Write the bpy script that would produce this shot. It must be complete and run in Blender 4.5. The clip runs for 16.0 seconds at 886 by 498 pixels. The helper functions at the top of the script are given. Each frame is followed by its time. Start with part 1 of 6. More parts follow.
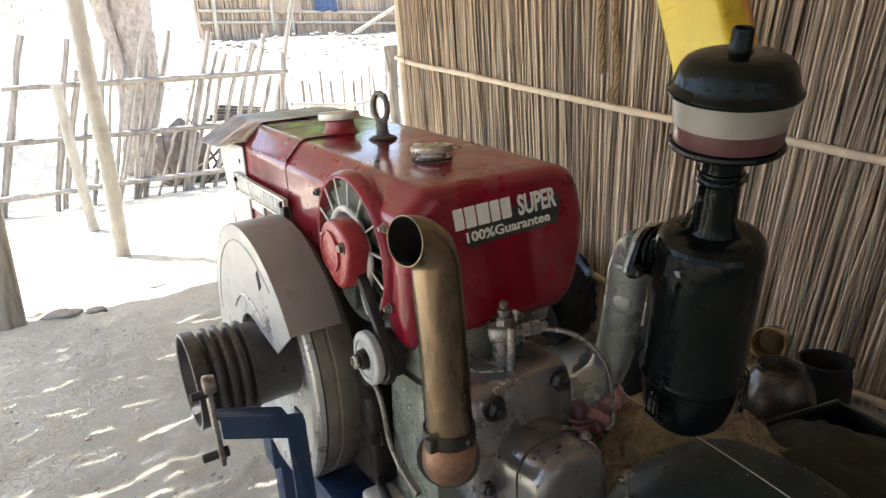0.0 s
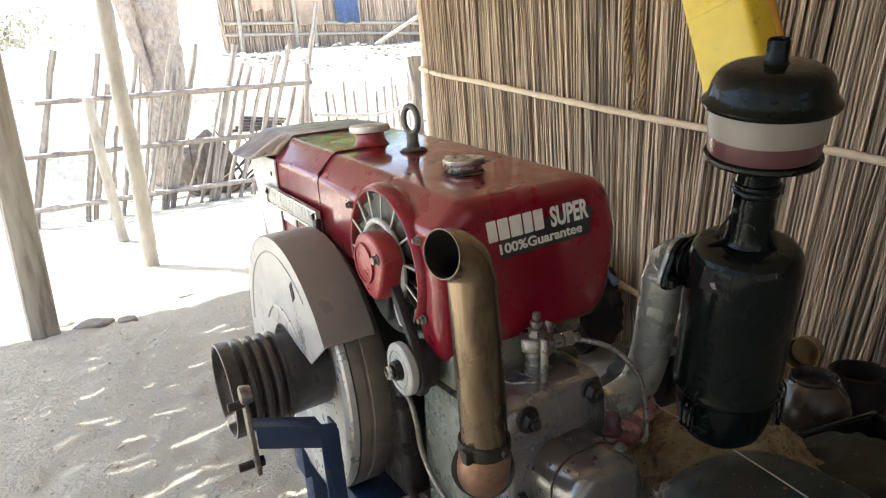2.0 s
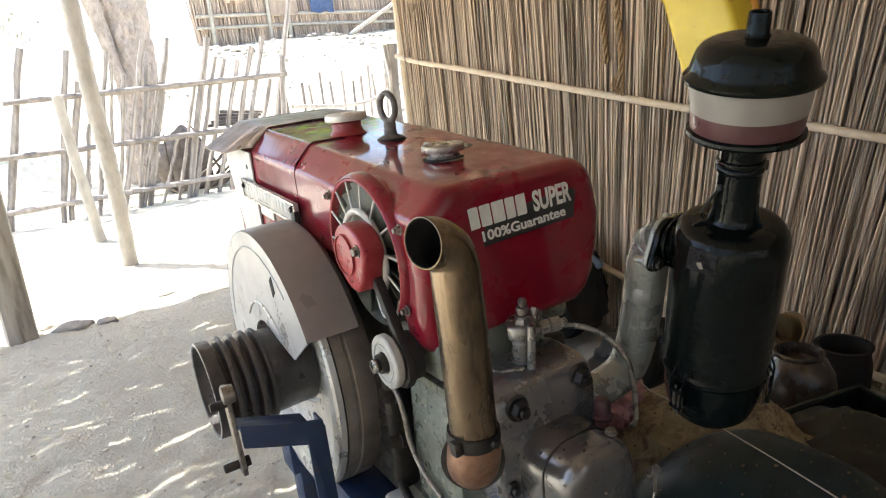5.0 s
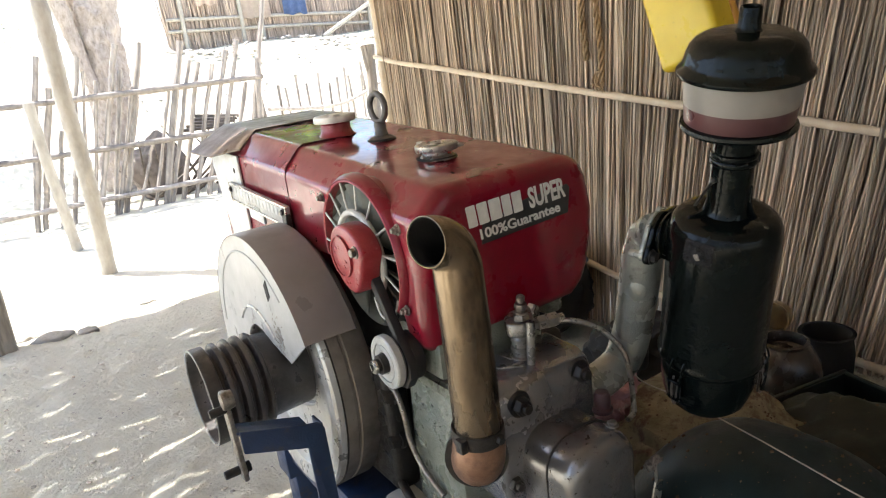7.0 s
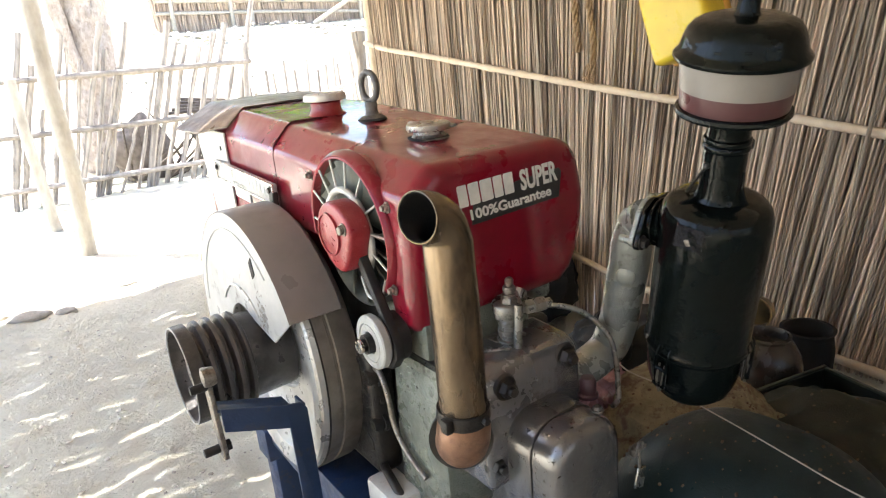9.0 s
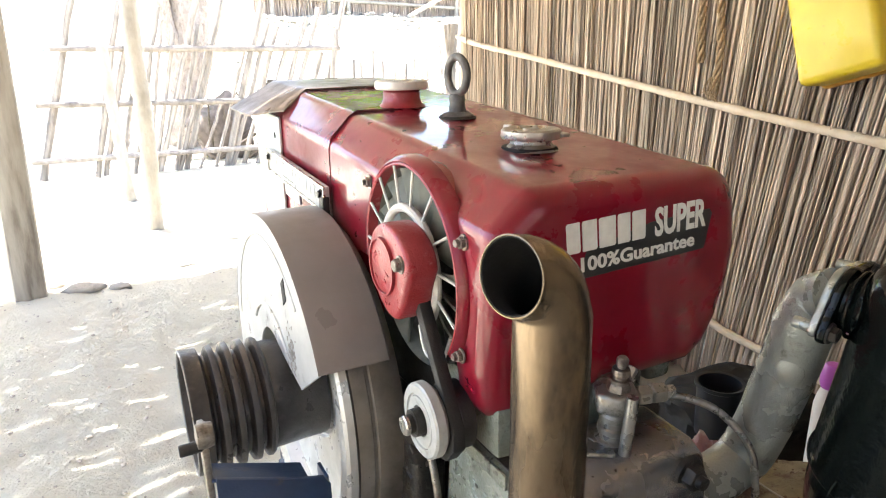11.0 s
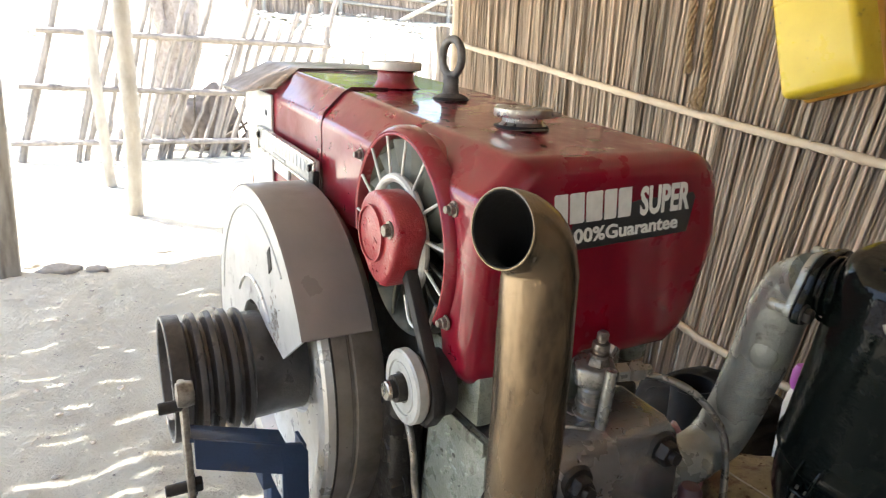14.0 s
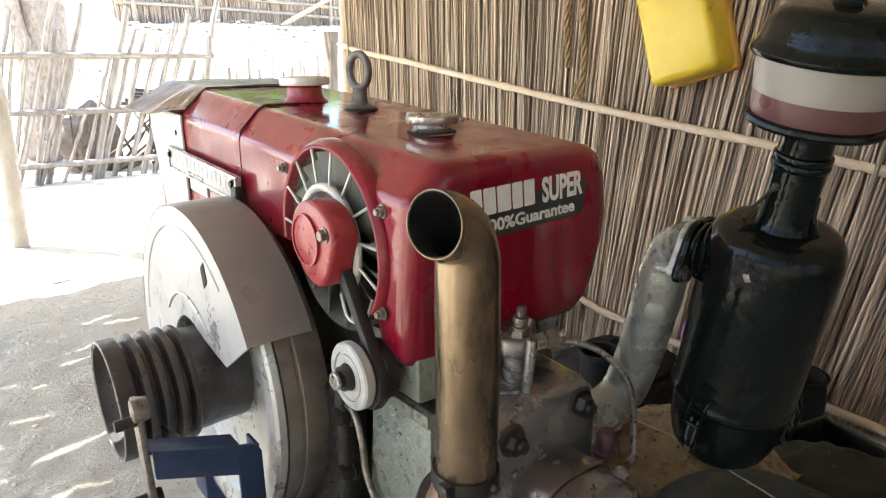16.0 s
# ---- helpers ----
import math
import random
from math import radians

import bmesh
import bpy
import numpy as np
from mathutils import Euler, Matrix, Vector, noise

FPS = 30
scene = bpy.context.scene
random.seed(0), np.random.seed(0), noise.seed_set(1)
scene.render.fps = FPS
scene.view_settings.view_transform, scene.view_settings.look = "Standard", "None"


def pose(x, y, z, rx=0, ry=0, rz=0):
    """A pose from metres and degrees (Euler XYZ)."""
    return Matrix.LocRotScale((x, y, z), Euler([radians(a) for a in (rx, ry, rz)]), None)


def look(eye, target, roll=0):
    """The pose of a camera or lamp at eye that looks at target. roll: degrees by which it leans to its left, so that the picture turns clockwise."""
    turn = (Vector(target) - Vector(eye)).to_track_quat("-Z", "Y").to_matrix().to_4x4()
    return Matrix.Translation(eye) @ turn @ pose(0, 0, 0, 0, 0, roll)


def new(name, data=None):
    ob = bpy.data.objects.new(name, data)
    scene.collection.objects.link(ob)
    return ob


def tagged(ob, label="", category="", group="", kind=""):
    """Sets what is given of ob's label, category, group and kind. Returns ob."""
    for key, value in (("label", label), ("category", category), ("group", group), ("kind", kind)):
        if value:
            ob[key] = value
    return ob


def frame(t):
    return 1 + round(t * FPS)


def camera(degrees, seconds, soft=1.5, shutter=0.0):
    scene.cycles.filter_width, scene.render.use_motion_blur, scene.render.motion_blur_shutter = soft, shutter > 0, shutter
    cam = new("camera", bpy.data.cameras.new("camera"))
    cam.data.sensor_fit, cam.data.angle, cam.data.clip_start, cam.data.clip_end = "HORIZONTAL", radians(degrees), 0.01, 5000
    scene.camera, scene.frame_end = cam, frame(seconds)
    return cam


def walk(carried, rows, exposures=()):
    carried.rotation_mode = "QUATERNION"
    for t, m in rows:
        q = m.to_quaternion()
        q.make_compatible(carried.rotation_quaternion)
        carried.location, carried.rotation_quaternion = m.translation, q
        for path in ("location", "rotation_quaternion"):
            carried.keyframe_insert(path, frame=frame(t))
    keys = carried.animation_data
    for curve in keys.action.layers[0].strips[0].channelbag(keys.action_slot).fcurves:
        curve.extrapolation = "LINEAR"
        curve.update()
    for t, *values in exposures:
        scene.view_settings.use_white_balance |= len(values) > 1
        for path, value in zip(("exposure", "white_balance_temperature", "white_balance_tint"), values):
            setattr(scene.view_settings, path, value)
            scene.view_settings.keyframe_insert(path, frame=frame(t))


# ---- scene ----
cam = camera(67.73, 16.0, soft=1.1, shutter=0.4)
PATH = [
    (0, (-0.4109, -0.8667, 1.0949), (0.5806, 0.7779, 0.5363), -4.21),
    (0.5, (-0.4329, -0.8701, 1.0978), (0.5146, 0.8034, 0.5485), -3.88),
    (1, (-0.4301, -0.8632, 1.1050), (0.5244, 0.8134, 0.5780), -3.90),
    (1.5, (-0.4272, -0.8549, 1.1033), (0.5218, 0.8217, 0.5661), -4.72),
    (2, (-0.4289, -0.8631, 1.1039), (0.5126, 0.8199, 0.5739), -4.91),
    (2.5, (-0.4249, -0.8670, 1.1052), (0.5344, 0.8075, 0.5799), -5.31),
    (3, (-0.4254, -0.8700, 1.1046), (0.5143, 0.8113, 0.5661), -6.49),
    (3.5, (-0.4255, -0.8686, 1.1041), (0.5118, 0.8159, 0.5712), -5.97),
    (4, (-0.4237, -0.8709, 1.1083), (0.5337, 0.8070, 0.5904), -6.11),
    (4.5, (-0.4138, -0.8570, 1.0975), (0.5540, 0.8010, 0.5368), -6.32),
    (7, (-0.4417, -0.8328, 1.1002), (0.5878, 0.7824, 0.5246), -7.50),
    (7.5, (-0.4302, -0.8282, 1.0966), (0.6294, 0.7607, 0.5029), -8.13),
    (8, (-0.4315, -0.8363, 1.0949), (0.6411, 0.7467, 0.5086), -8.03),
    (8.5, (-0.4299, -0.8341, 1.0891), (0.6603, 0.7337, 0.4947), -7.54),
    (9, (-0.4472, -0.8234, 1.0788), (0.6162, 0.7610, 0.4798), -5.53),
    (9.5, (-0.4196, -0.7022, 1.0623), (0.6501, 0.8843, 0.4801), -2.53),
    (10, (-0.3578, -0.6146, 1.0516), (0.6371, 1.0150, 0.4562), -4.19),
    (10.2, (-0.3309, -0.5802, 1.0535), (0.6329, 1.0688, 0.4603), -3.32),
    (12.3, (-0.3095, -0.5787, 1.0124), (0.5433, 1.1326, 0.4258), 0.11),
    (12.5, (-0.3140, -0.5812, 1.0056), (0.5386, 1.1260, 0.4069), 0.53),
    (13, (-0.3146, -0.5918, 1.0040), (0.5368, 1.1146, 0.4012), 0.16),
    (13.5, (-0.3063, -0.5995, 1.0035), (0.5642, 1.1088, 0.4344), 1.36),
    (14, (-0.3331, -0.5942, 1.0109), (0.6128, 1.0770, 0.4517), 2.37),
    (14.5, (-0.3488, -0.6078, 1.0228), (0.7441, 0.9629, 0.4411), 1.39),
    (15, (-0.3702, -0.6249, 1.0302), (0.7887, 0.9011, 0.4574), 0.20),
    (15.5, (-0.3895, -0.6402, 1.0422), (0.8057, 0.8711, 0.5062), -0.77),
    (16, (-0.4010, -0.6460, 1.0303), (0.7862, 0.8634, 0.4714), -0.66),
]
EXPOSURE = 2.1
EXPOSURES = [(0, 1.92), (4.5, 1.95), (7, 1.99), (8, 2.07), (8.5, 2.23), (9, 2.43), (9.5, 2.81), (10, 2.84), (11.2, 2.61), (12.5, 2.3), (14, 2.35), (16, 2.34)]
walk(cam, [(t, look(eye, target, roll)) for t, eye, target, roll in PATH], EXPOSURES)

# ---- world and sun ----
world = bpy.data.worlds.new("sky")
scene.world = world
world.use_nodes = True
_n = world.node_tree.nodes
_sky = _n.new("ShaderNodeTexSky")
_sky.sky_type, _sky.sun_disc = "NISHITA", False
SUN_DIR = Vector((-0.20, 0.30, 0.93)).normalized()
_sky.sun_elevation = math.asin(SUN_DIR.z)
_sky.sun_rotation = math.atan2(SUN_DIR.x, SUN_DIR.y)
_sky.dust_density, _sky.air_density = 2.5, 1.0
world.node_tree.links.new(_sky.outputs[0], _n["Background"].inputs[0])
_n["Background"].inputs[1].default_value = 0.15
sun = new("sun", bpy.data.lights.new("sun", "SUN"))
sun.data.energy, sun.data.angle, sun.data.color = 5.0, radians(0.55), (1.0, 0.965, 0.935)
sun.matrix_world = look(SUN_DIR * 20, (0, 0, 0))
scene.view_settings.exposure = EXPOSURE

# ---- materials ----


def nodes_of(name):
    m = bpy.data.materials.new(name)
    m.use_nodes = True
    return m, m.node_tree.nodes, m.node_tree.links, m.node_tree.nodes["Principled BSDF"]


def mix_rgb(n, l, fac, a, b, mode="MIX"):
    x = n.new("ShaderNodeMix")
    x.data_type, x.blend_type = "RGBA", mode
    for sock, val in ((x.inputs[0], fac), (x.inputs[6], a), (x.inputs[7], b)):
        if isinstance(val, bpy.types.NodeSocket):
            l.new(val, sock)
        elif isinstance(val, (int, float)):
            sock.default_value = val
        else:
            sock.default_value = (*val, 1)
    return x.outputs[2]


def ramp(n, l, src, lo, hi):
    r = n.new("ShaderNodeMapRange")
    r.inputs[1].default_value, r.inputs[2].default_value = lo, hi
    l.new(src, r.inputs[0])
    return r.outputs[0]


def noise_of(n, l, vec, scale, detail=5.0, rough=0.6):
    t = n.new("ShaderNodeTexNoise")
    t.inputs["Scale"].default_value, t.inputs["Detail"].default_value, t.inputs["Roughness"].default_value = scale, detail, rough
    l.new(vec, t.inputs["Vector"])
    return t.outputs["Fac"]


def surface(name, c1, c2, rough=0.5, metal=0.0, scale=30.0, bump=0.15, coat=0.0, stain=None, stain_at=(0.55, 0.75), stain_scale=9.0,
            stretch=(1, 1, 1), fine=300.0, spec=0.5, vary=0.0, rough_var=0.15, dull=0.06):
    """A paint, metal, soil or plant surface: two colours mixed at one scale, stains at a larger one, fine grain in the relief."""
    m, n, l, p = nodes_of(name)
    tc = n.new("ShaderNodeTexCoord")
    mp = n.new("ShaderNodeMapping")
    mp.inputs["Scale"].default_value = stretch
    l.new(tc.outputs["Object"], mp.inputs[0])
    v = mp.outputs[0]
    a = noise_of(n, l, v, scale)
    col = mix_rgb(n, l, ramp(n, l, a, 0.35, 0.68), c1, c2)
    if stain:
        b = noise_of(n, l, v, stain_scale, 8.0, 0.7)
        fac = ramp(n, l, b, *stain_at)
        col = mix_rgb(n, l, fac, col, stain)
    if vary:
        oi = n.new("ShaderNodeObjectInfo")
        ge = n.new("ShaderNodeNewGeometry")
        ad = n.new("ShaderNodeMath")
        ad.operation = "ADD"
        l.new(oi.outputs["Random"], ad.inputs[0])
        l.new(ge.outputs["Random Per Island"], ad.inputs[1])
        fr = n.new("ShaderNodeMath")
        fr.operation = "FRACT"
        l.new(ad.outputs[0], fr.inputs[0])
        hs = n.new("ShaderNodeHueSaturation")
        vv = n.new("ShaderNodeMapRange")
        vv.inputs[3].default_value, vv.inputs[4].default_value = 1 - vary, 1 + vary
        l.new(fr.outputs[0], vv.inputs[0])
        l.new(vv.outputs[0], hs.inputs["Value"])
        l.new(col, hs.inputs["Color"])
        col = hs.outputs[0]
    l.new(col, p.inputs["Base Color"])
    f = noise_of(n, l, v, fine, 3.0)
    rr = n.new("ShaderNodeMapRange")
    rr.inputs[1].default_value, rr.inputs[2].default_value = 0.3, 0.7
    rr.inputs[3].default_value, rr.inputs[4].default_value = max(0.02, rough - rough_var), min(1, rough + rough_var)
    l.new(a, rr.inputs[0])
    l.new(rr.outputs[0], p.inputs["Roughness"])
    p.inputs["Metallic"].default_value = metal
    p.inputs["Specular IOR Level"].default_value = spec
    p.inputs["Coat Weight"].default_value = coat
    p.inputs["Coat Roughness"].default_value = dull
    if bump:
        bm_ = n.new("ShaderNodeBump")
        bm_.inputs["Strength"].default_value = bump
        bm_.inputs["Distance"].default_value = 0.004
        ad = n.new("ShaderNodeMath")
        ad.operation = "ADD"
        l.new(a, ad.inputs[0])
        l.new(f, ad.inputs[1])
        l.new(ad.outputs[0], bm_.inputs["Height"])
        l.new(bm_.outputs[0], p.inputs["Normal"])
    return m


RED = surface("red_enamel", (0.205, 0.0045, 0.0180), (0.163, 0.0045, 0.0145), 0.34, 0, 14, 0.035, 0.9, (0.19, 0.042, 0.046), (0.64, 0.86), 26, fine=60, spec=0.15, dull=0.09)
RED_WORN = surface("worn_red_enamel", (0.26, 0.012, 0.020), (0.32, 0.035, 0.042), 0.38, 0, 60, 0.25, 0.3, (0.55, 0.30, 0.27), (0.60, 0.80), 40)
GREY = surface("grey_primer_paint", (0.42, 0.42, 0.40), (0.36, 0.36, 0.34), 0.42, 0, 12, 0.05, 0.15, (0.12, 0.105, 0.09), (0.585, 0.70), 17)
PALE = surface("pale_grey_paint", (0.62, 0.62, 0.59), (0.52, 0.52, 0.48), 0.45, 0, 30, 0.08, 0.1, (0.25, 0.20, 0.15), (0.60, 0.80), 25)
STEEL = surface("turned_steel", (0.50, 0.50, 0.48), (0.40, 0.40, 0.38), 0.36, 0.5, 25, 0.04, 0, (0.15, 0.125, 0.10), (0.62, 0.9), 10)
RIM = surface("dull_oiled_rim_steel", (0.30, 0.272, 0.238), (0.20, 0.176, 0.150), 0.42, 0.6, 18, 0.05, 0, (0.10, 0.088, 0.074), (0.55, 0.85), 8)
PULLEY = surface("grooved_cast_iron", (0.080, 0.074, 0.070), (0.050, 0.047, 0.045), 0.38, 0.55, 40, 0.14, 0, (0.17, 0.155, 0.14), (0.58, 0.8), 12)
BLUE = surface("chipped_blue_paint", (0.012, 0.034, 0.095), (0.009, 0.025, 0.068), 0.42, 0, 25, 0.16, 0.2, (0.055, 0.045, 0.040), (0.55, 0.70), 24)
BRONZE = surface("heat_browned_chrome", (0.262, 0.200, 0.132), (0.145, 0.107, 0.070), 0.26, 0.8, 16, 0.10, 0, (0.055, 0.040, 0.029), (0.50, 0.74), 20, stretch=(1, 1, 0.35))
COPPER = surface("scorched_copper_brown", (0.33, 0.19, 0.12), (0.21, 0.11, 0.065), 0.45, 0.55, 30, 0.15, 0, (0.10, 0.06, 0.045), (0.52, 0.75), 18)
# Real soot and black things, also the painted dark of gaps and holes.
SOOT_GAP_BLACK = surface("soot_and_gap_black", (0.007, 0.007, 0.0068), (0.014, 0.013, 0.012), 0.75, 0, 40, 0.2, spec=0.3)
CASE = surface("oily_grey_green_casting", (0.205, 0.225, 0.185), (0.140, 0.156, 0.125), 0.32, 0.1, 30, 0.6, 0.3, (0.040, 0.036, 0.028), (0.56, 0.66), 40)
HEAD = surface("silver_grey_oiled_casting", (0.33, 0.33, 0.333), (0.20, 0.20, 0.202), 0.22, 0.7, 7, 0.12, 0.35, (0.035, 0.033, 0.03), (0.60, 0.69), 95, fine=220, rough_var=0.10)
ROCKER = surface("oil_darkened_casting", (0.27, 0.268, 0.265), (0.15, 0.149, 0.146), 0.18, 0.65, 7, 0.12, 0.35, (0.025, 0.022, 0.019), (0.59, 0.66), 100, fine=220)
SILVER = surface("oily_silver_paint", (0.42, 0.44, 0.40), (0.30, 0.315, 0.28), 0.30, 0.5, 16, 0.30, 0.2, (0.10, 0.095, 0.078), (0.57, 0.74), 34)
BLACK = surface("black_gloss_enamel", (0.0035, 0.0055, 0.0050), (0.0055, 0.0080, 0.0070), 0.11, 0, 20, 0.24, 0.0, (0.013, 0.014, 0.012), (0.60, 0.82), 26, spec=0.20, fine=60, rough_var=0.06)
WHEELGREY = surface("grey_wheel_paint", (0.44, 0.445, 0.42), (0.35, 0.355, 0.335), 0.42, 0.1, 40, 0.08, 0.1, (0.20, 0.17, 0.14), (0.60, 0.78), 40)
PLATEMETAL = surface("dusty_cast_aluminium", (0.52, 0.51, 0.48), (0.40, 0.39, 0.36), 0.45, 0.3, 60, 0.25, 0, (0.20, 0.175, 0.15), (0.56, 0.72), 40)
INJ = surface("wiped_injector_steel", (0.34, 0.335, 0.31), (0.23, 0.225, 0.205), 0.30, 0.65, 40, 0.15, 0.1, (0.06, 0.055, 0.045), (0.54, 0.68), 50)
FLAKE = surface("flaked_pale_primer", (0.34, 0.37, 0.315), (0.26, 0.285, 0.24), 0.36, 0.1, 60, 0.2)
NICKEL = surface("dull_nickel", (0.52, 0.50, 0.45), (0.36, 0.34, 0.30), 0.32, 0.85, 40, 0.12, 0, (0.20, 0.16, 0.12), (0.56, 0.76), 34)
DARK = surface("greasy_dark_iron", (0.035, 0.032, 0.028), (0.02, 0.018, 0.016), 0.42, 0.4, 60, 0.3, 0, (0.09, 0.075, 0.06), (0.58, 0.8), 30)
BELT = surface("black_rubber_belt", (0.012, 0.0115, 0.011), (0.02, 0.018, 0.017), 0.62, 0, 80, 0.15)
CHROME = surface("scuffed_nickel", (0.60, 0.58, 0.53), (0.46, 0.44, 0.40), 0.26, 0.95, 40, 0.08, 0, (0.22, 0.18, 0.13), (0.58, 0.8), 30)
BOLT = surface("worn_bolt_steel", (0.30, 0.28, 0.25), (0.19, 0.17, 0.15), 0.38, 0.8, 120, 0.2, 0, (0.07, 0.05, 0.04), (0.5, 0.75), 80)
FANGREY = surface("grey_green_fan_plastic", (0.22, 0.23, 0.19), (0.15, 0.158, 0.132), 0.5, 0, 30, 0.1, 0, (0.09, 0.085, 0.07), (0.55, 0.8), 22)
SPOKE = surface("scraped_pale_spoke", (0.56, 0.56, 0.52), (0.44, 0.43, 0.39), 0.45, 0.2, 60, 0.1)
BOWL = surface("clouded_plastic_bowl", (0.27, 0.25, 0.22), (0.21, 0.19, 0.168), 0.36, 0, 8, 0.02, 0.0, (0.30, 0.24, 0.22), (0.60, 0.9), 9)
OIL = surface("wine_red_oil", (0.10, 0.042, 0.042), (0.075, 0.03, 0.03), 0.36, 0, 12, 0.02, 0.0)
OLIVE = surface("weathered_brown_olive_sheet", (0.145, 0.098, 0.066), (0.100, 0.068, 0.046), 0.40, 0, 18, 0.10, 0.25, (0.17, 0.125, 0.085), (0.56, 0.75), 20, dull=0.25)
STICKER = surface("black_sticker", (0.020, 0.020, 0.020), (0.028, 0.027, 0.026), 0.42, 0, 50, 0.02)
WHITE = surface("off_white_print", (0.78, 0.77, 0.73), (0.68, 0.67, 0.63), 0.5, 0, 90, 0.02)
STRAW = surface("dry_reed", (0.525, 0.425, 0.320), (0.365, 0.278, 0.203), 0.5, 0, 30, 0.35, 0, (0.165, 0.112, 0.073), (0.58, 0.76), 9, stretch=(1, 1, 0.2), vary=0.55)
BAMBOO = surface("pale_bamboo", (0.60, 0.50, 0.37), (0.50, 0.40, 0.28), 0.42, 0, 16, 0.12, 0, (0.25, 0.16, 0.09), (0.60, 0.8), 14, vary=0.1)
WEATHERED = surface("sun_greyed_bamboo", (0.34, 0.30, 0.26), (0.215, 0.186, 0.16), 0.65, 0, 20, 0.25, 0, (0.10, 0.08, 0.065), (0.55, 0.75), 8, stretch=(1, 1, 0.3), vary=0.35)
TIMBER = surface("weathered_timber_post", (0.36, 0.325, 0.27), (0.26, 0.23, 0.19), 0.7, 0, 30, 0.4, 0, (0.09, 0.07, 0.05), (0.5, 0.75), 14, stretch=(1, 1, 0.15))
BARK = surface("pale_tree_bark", (0.52, 0.445, 0.38), (0.36, 0.30, 0.25), 0.8, 0, 26, 1.0, 0, (0.22, 0.175, 0.14), (0.52, 0.70), 30, stretch=(1, 1, 0.5))
ROPE = surface("frayed_jute", (0.36, 0.25, 0.14), (0.22, 0.145, 0.075), 0.8, 0, 120, 0.5)
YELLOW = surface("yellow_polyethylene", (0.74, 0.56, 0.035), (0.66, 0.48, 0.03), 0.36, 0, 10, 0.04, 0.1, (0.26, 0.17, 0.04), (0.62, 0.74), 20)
# Darker copy of the yellow: shade on the can's side put into colour.
SHADED_YELLOW = surface("shade_tinted_polyethylene", (0.52, 0.27, 0.035), (0.44, 0.22, 0.03), 0.4, 0, 10, 0.04, 0, (0.22, 0.13, 0.04), (0.60, 0.8), 20)
SACK = surface("dusty_sacking", (0.265, 0.228, 0.140), (0.180, 0.152, 0.090), 0.85, 0, 25, 0.9, 0, (0.105, 0.060, 0.038), (0.50, 0.62), 22)
TARP = surface("dusty_dark_green_sheet", (0.014, 0.0165, 0.009), (0.009, 0.011, 0.006), 0.55, 0, 10, 0.3, 0, (0.034, 0.022, 0.011), (0.54, 0.70), 9, spec=0.3)
HUTREED = surface("sun_greyed_reed", (0.50, 0.405, 0.33), (0.38, 0.30, 0.24), 0.6, 0, 20, 0.2, 0, (0.12, 0.095, 0.075), (0.55, 0.75), 6, stretch=(1, 1, 0.15), vary=0.4)
DRYLEAF = surface("sun_bleached_scrub", (0.36, 0.35, 0.27), (0.28, 0.28, 0.22), 0.7, 0, 5, 0.0, vary=0.3)
BLUESHEET = surface("blue_plastic_sheet", (0.10, 0.15, 0.24), (0.07, 0.11, 0.18), 0.35, 0, 20, 0.1)
DRUM = surface("dull_blue_green_paint", (0.013, 0.026, 0.028), (0.008, 0.017, 0.018), 0.42, 0, 14, 0.2, 0.0, (0.045, 0.034, 0.021), (0.62, 0.80), 9, spec=0.25)
GREENBOX = surface("dark_green_paint", (0.006, 0.010, 0.008), (0.004, 0.007, 0.0055), 0.4, 0, 20, 0.15, 0.0, (0.02, 0.018, 0.013), (0.6, 0.8), 14, spec=0.3)
RIMGREEN = surface("rubbed_pale_green_edge", (0.035, 0.044, 0.030), (0.018, 0.024, 0.017), 0.45, 0.1, 30, 0.2)
BRASS = surface("tarnished_brass", (0.34, 0.24, 0.10), (0.22, 0.15, 0.06), 0.45, 0.55, 25, 0.2, 0, (0.09, 0.06, 0.035), (0.5, 0.75), 20)
CLAY = surface("smoked_glazed_clay", (0.045, 0.038, 0.031), (0.025, 0.021, 0.018), 0.26, 0, 12, 0.15, 0.3, (0.055, 0.026, 0.018), (0.56, 0.72), 9)
PINK = surface("pink_cloth", (0.48, 0.27, 0.28), (0.34, 0.17, 0.18), 0.8, 0, 30, 0.3, 0, (0.52, 0.42, 0.40), (0.55, 0.62), 22)
PURPLE = surface("purple_plastic", (0.42, 0.10, 0.48), (0.38, 0.08, 0.43), 0.4, 0, 20, 0.02)
WHITEPLASTIC = surface("white_plastic", (0.70, 0.70, 0.68), (0.60, 0.60, 0.57), 0.4, 0, 20, 0.03)
NAVY = surface("dark_blue_plastic", (0.010, 0.012, 0.018), (0.007, 0.009, 0.013), 0.42, 0, 20, 0.05)
WIRE = surface("grey_insulated_wire", (0.40, 0.37, 0.32), (0.32, 0.29, 0.25), 0.5, 0, 60, 0.05)
STONE = surface("grey_stone", (0.34, 0.32, 0.285), (0.24, 0.225, 0.20), 0.85, 0, 25, 0.6, 0, (0.42, 0.39, 0.34), (0.5, 0.7), 10)
CLOTH = surface("washed_pale_cloth", (0.62, 0.52, 0.44), (0.52, 0.43, 0.36), 0.85, 0, 14, 0.2)
CLOTHBLUE = surface("blue_cloth", (0.15, 0.22, 0.40), (0.10, 0.16, 0.31), 0.85, 0, 14, 0.3, 0, (0.45, 0.50, 0.62), (0.60, 0.75), 14)
LEAF = surface("sunlit_leaf", (0.17, 0.24, 0.035), (0.12, 0.18, 0.03), 0.5, 0, 5, 0.0, vary=0.4)


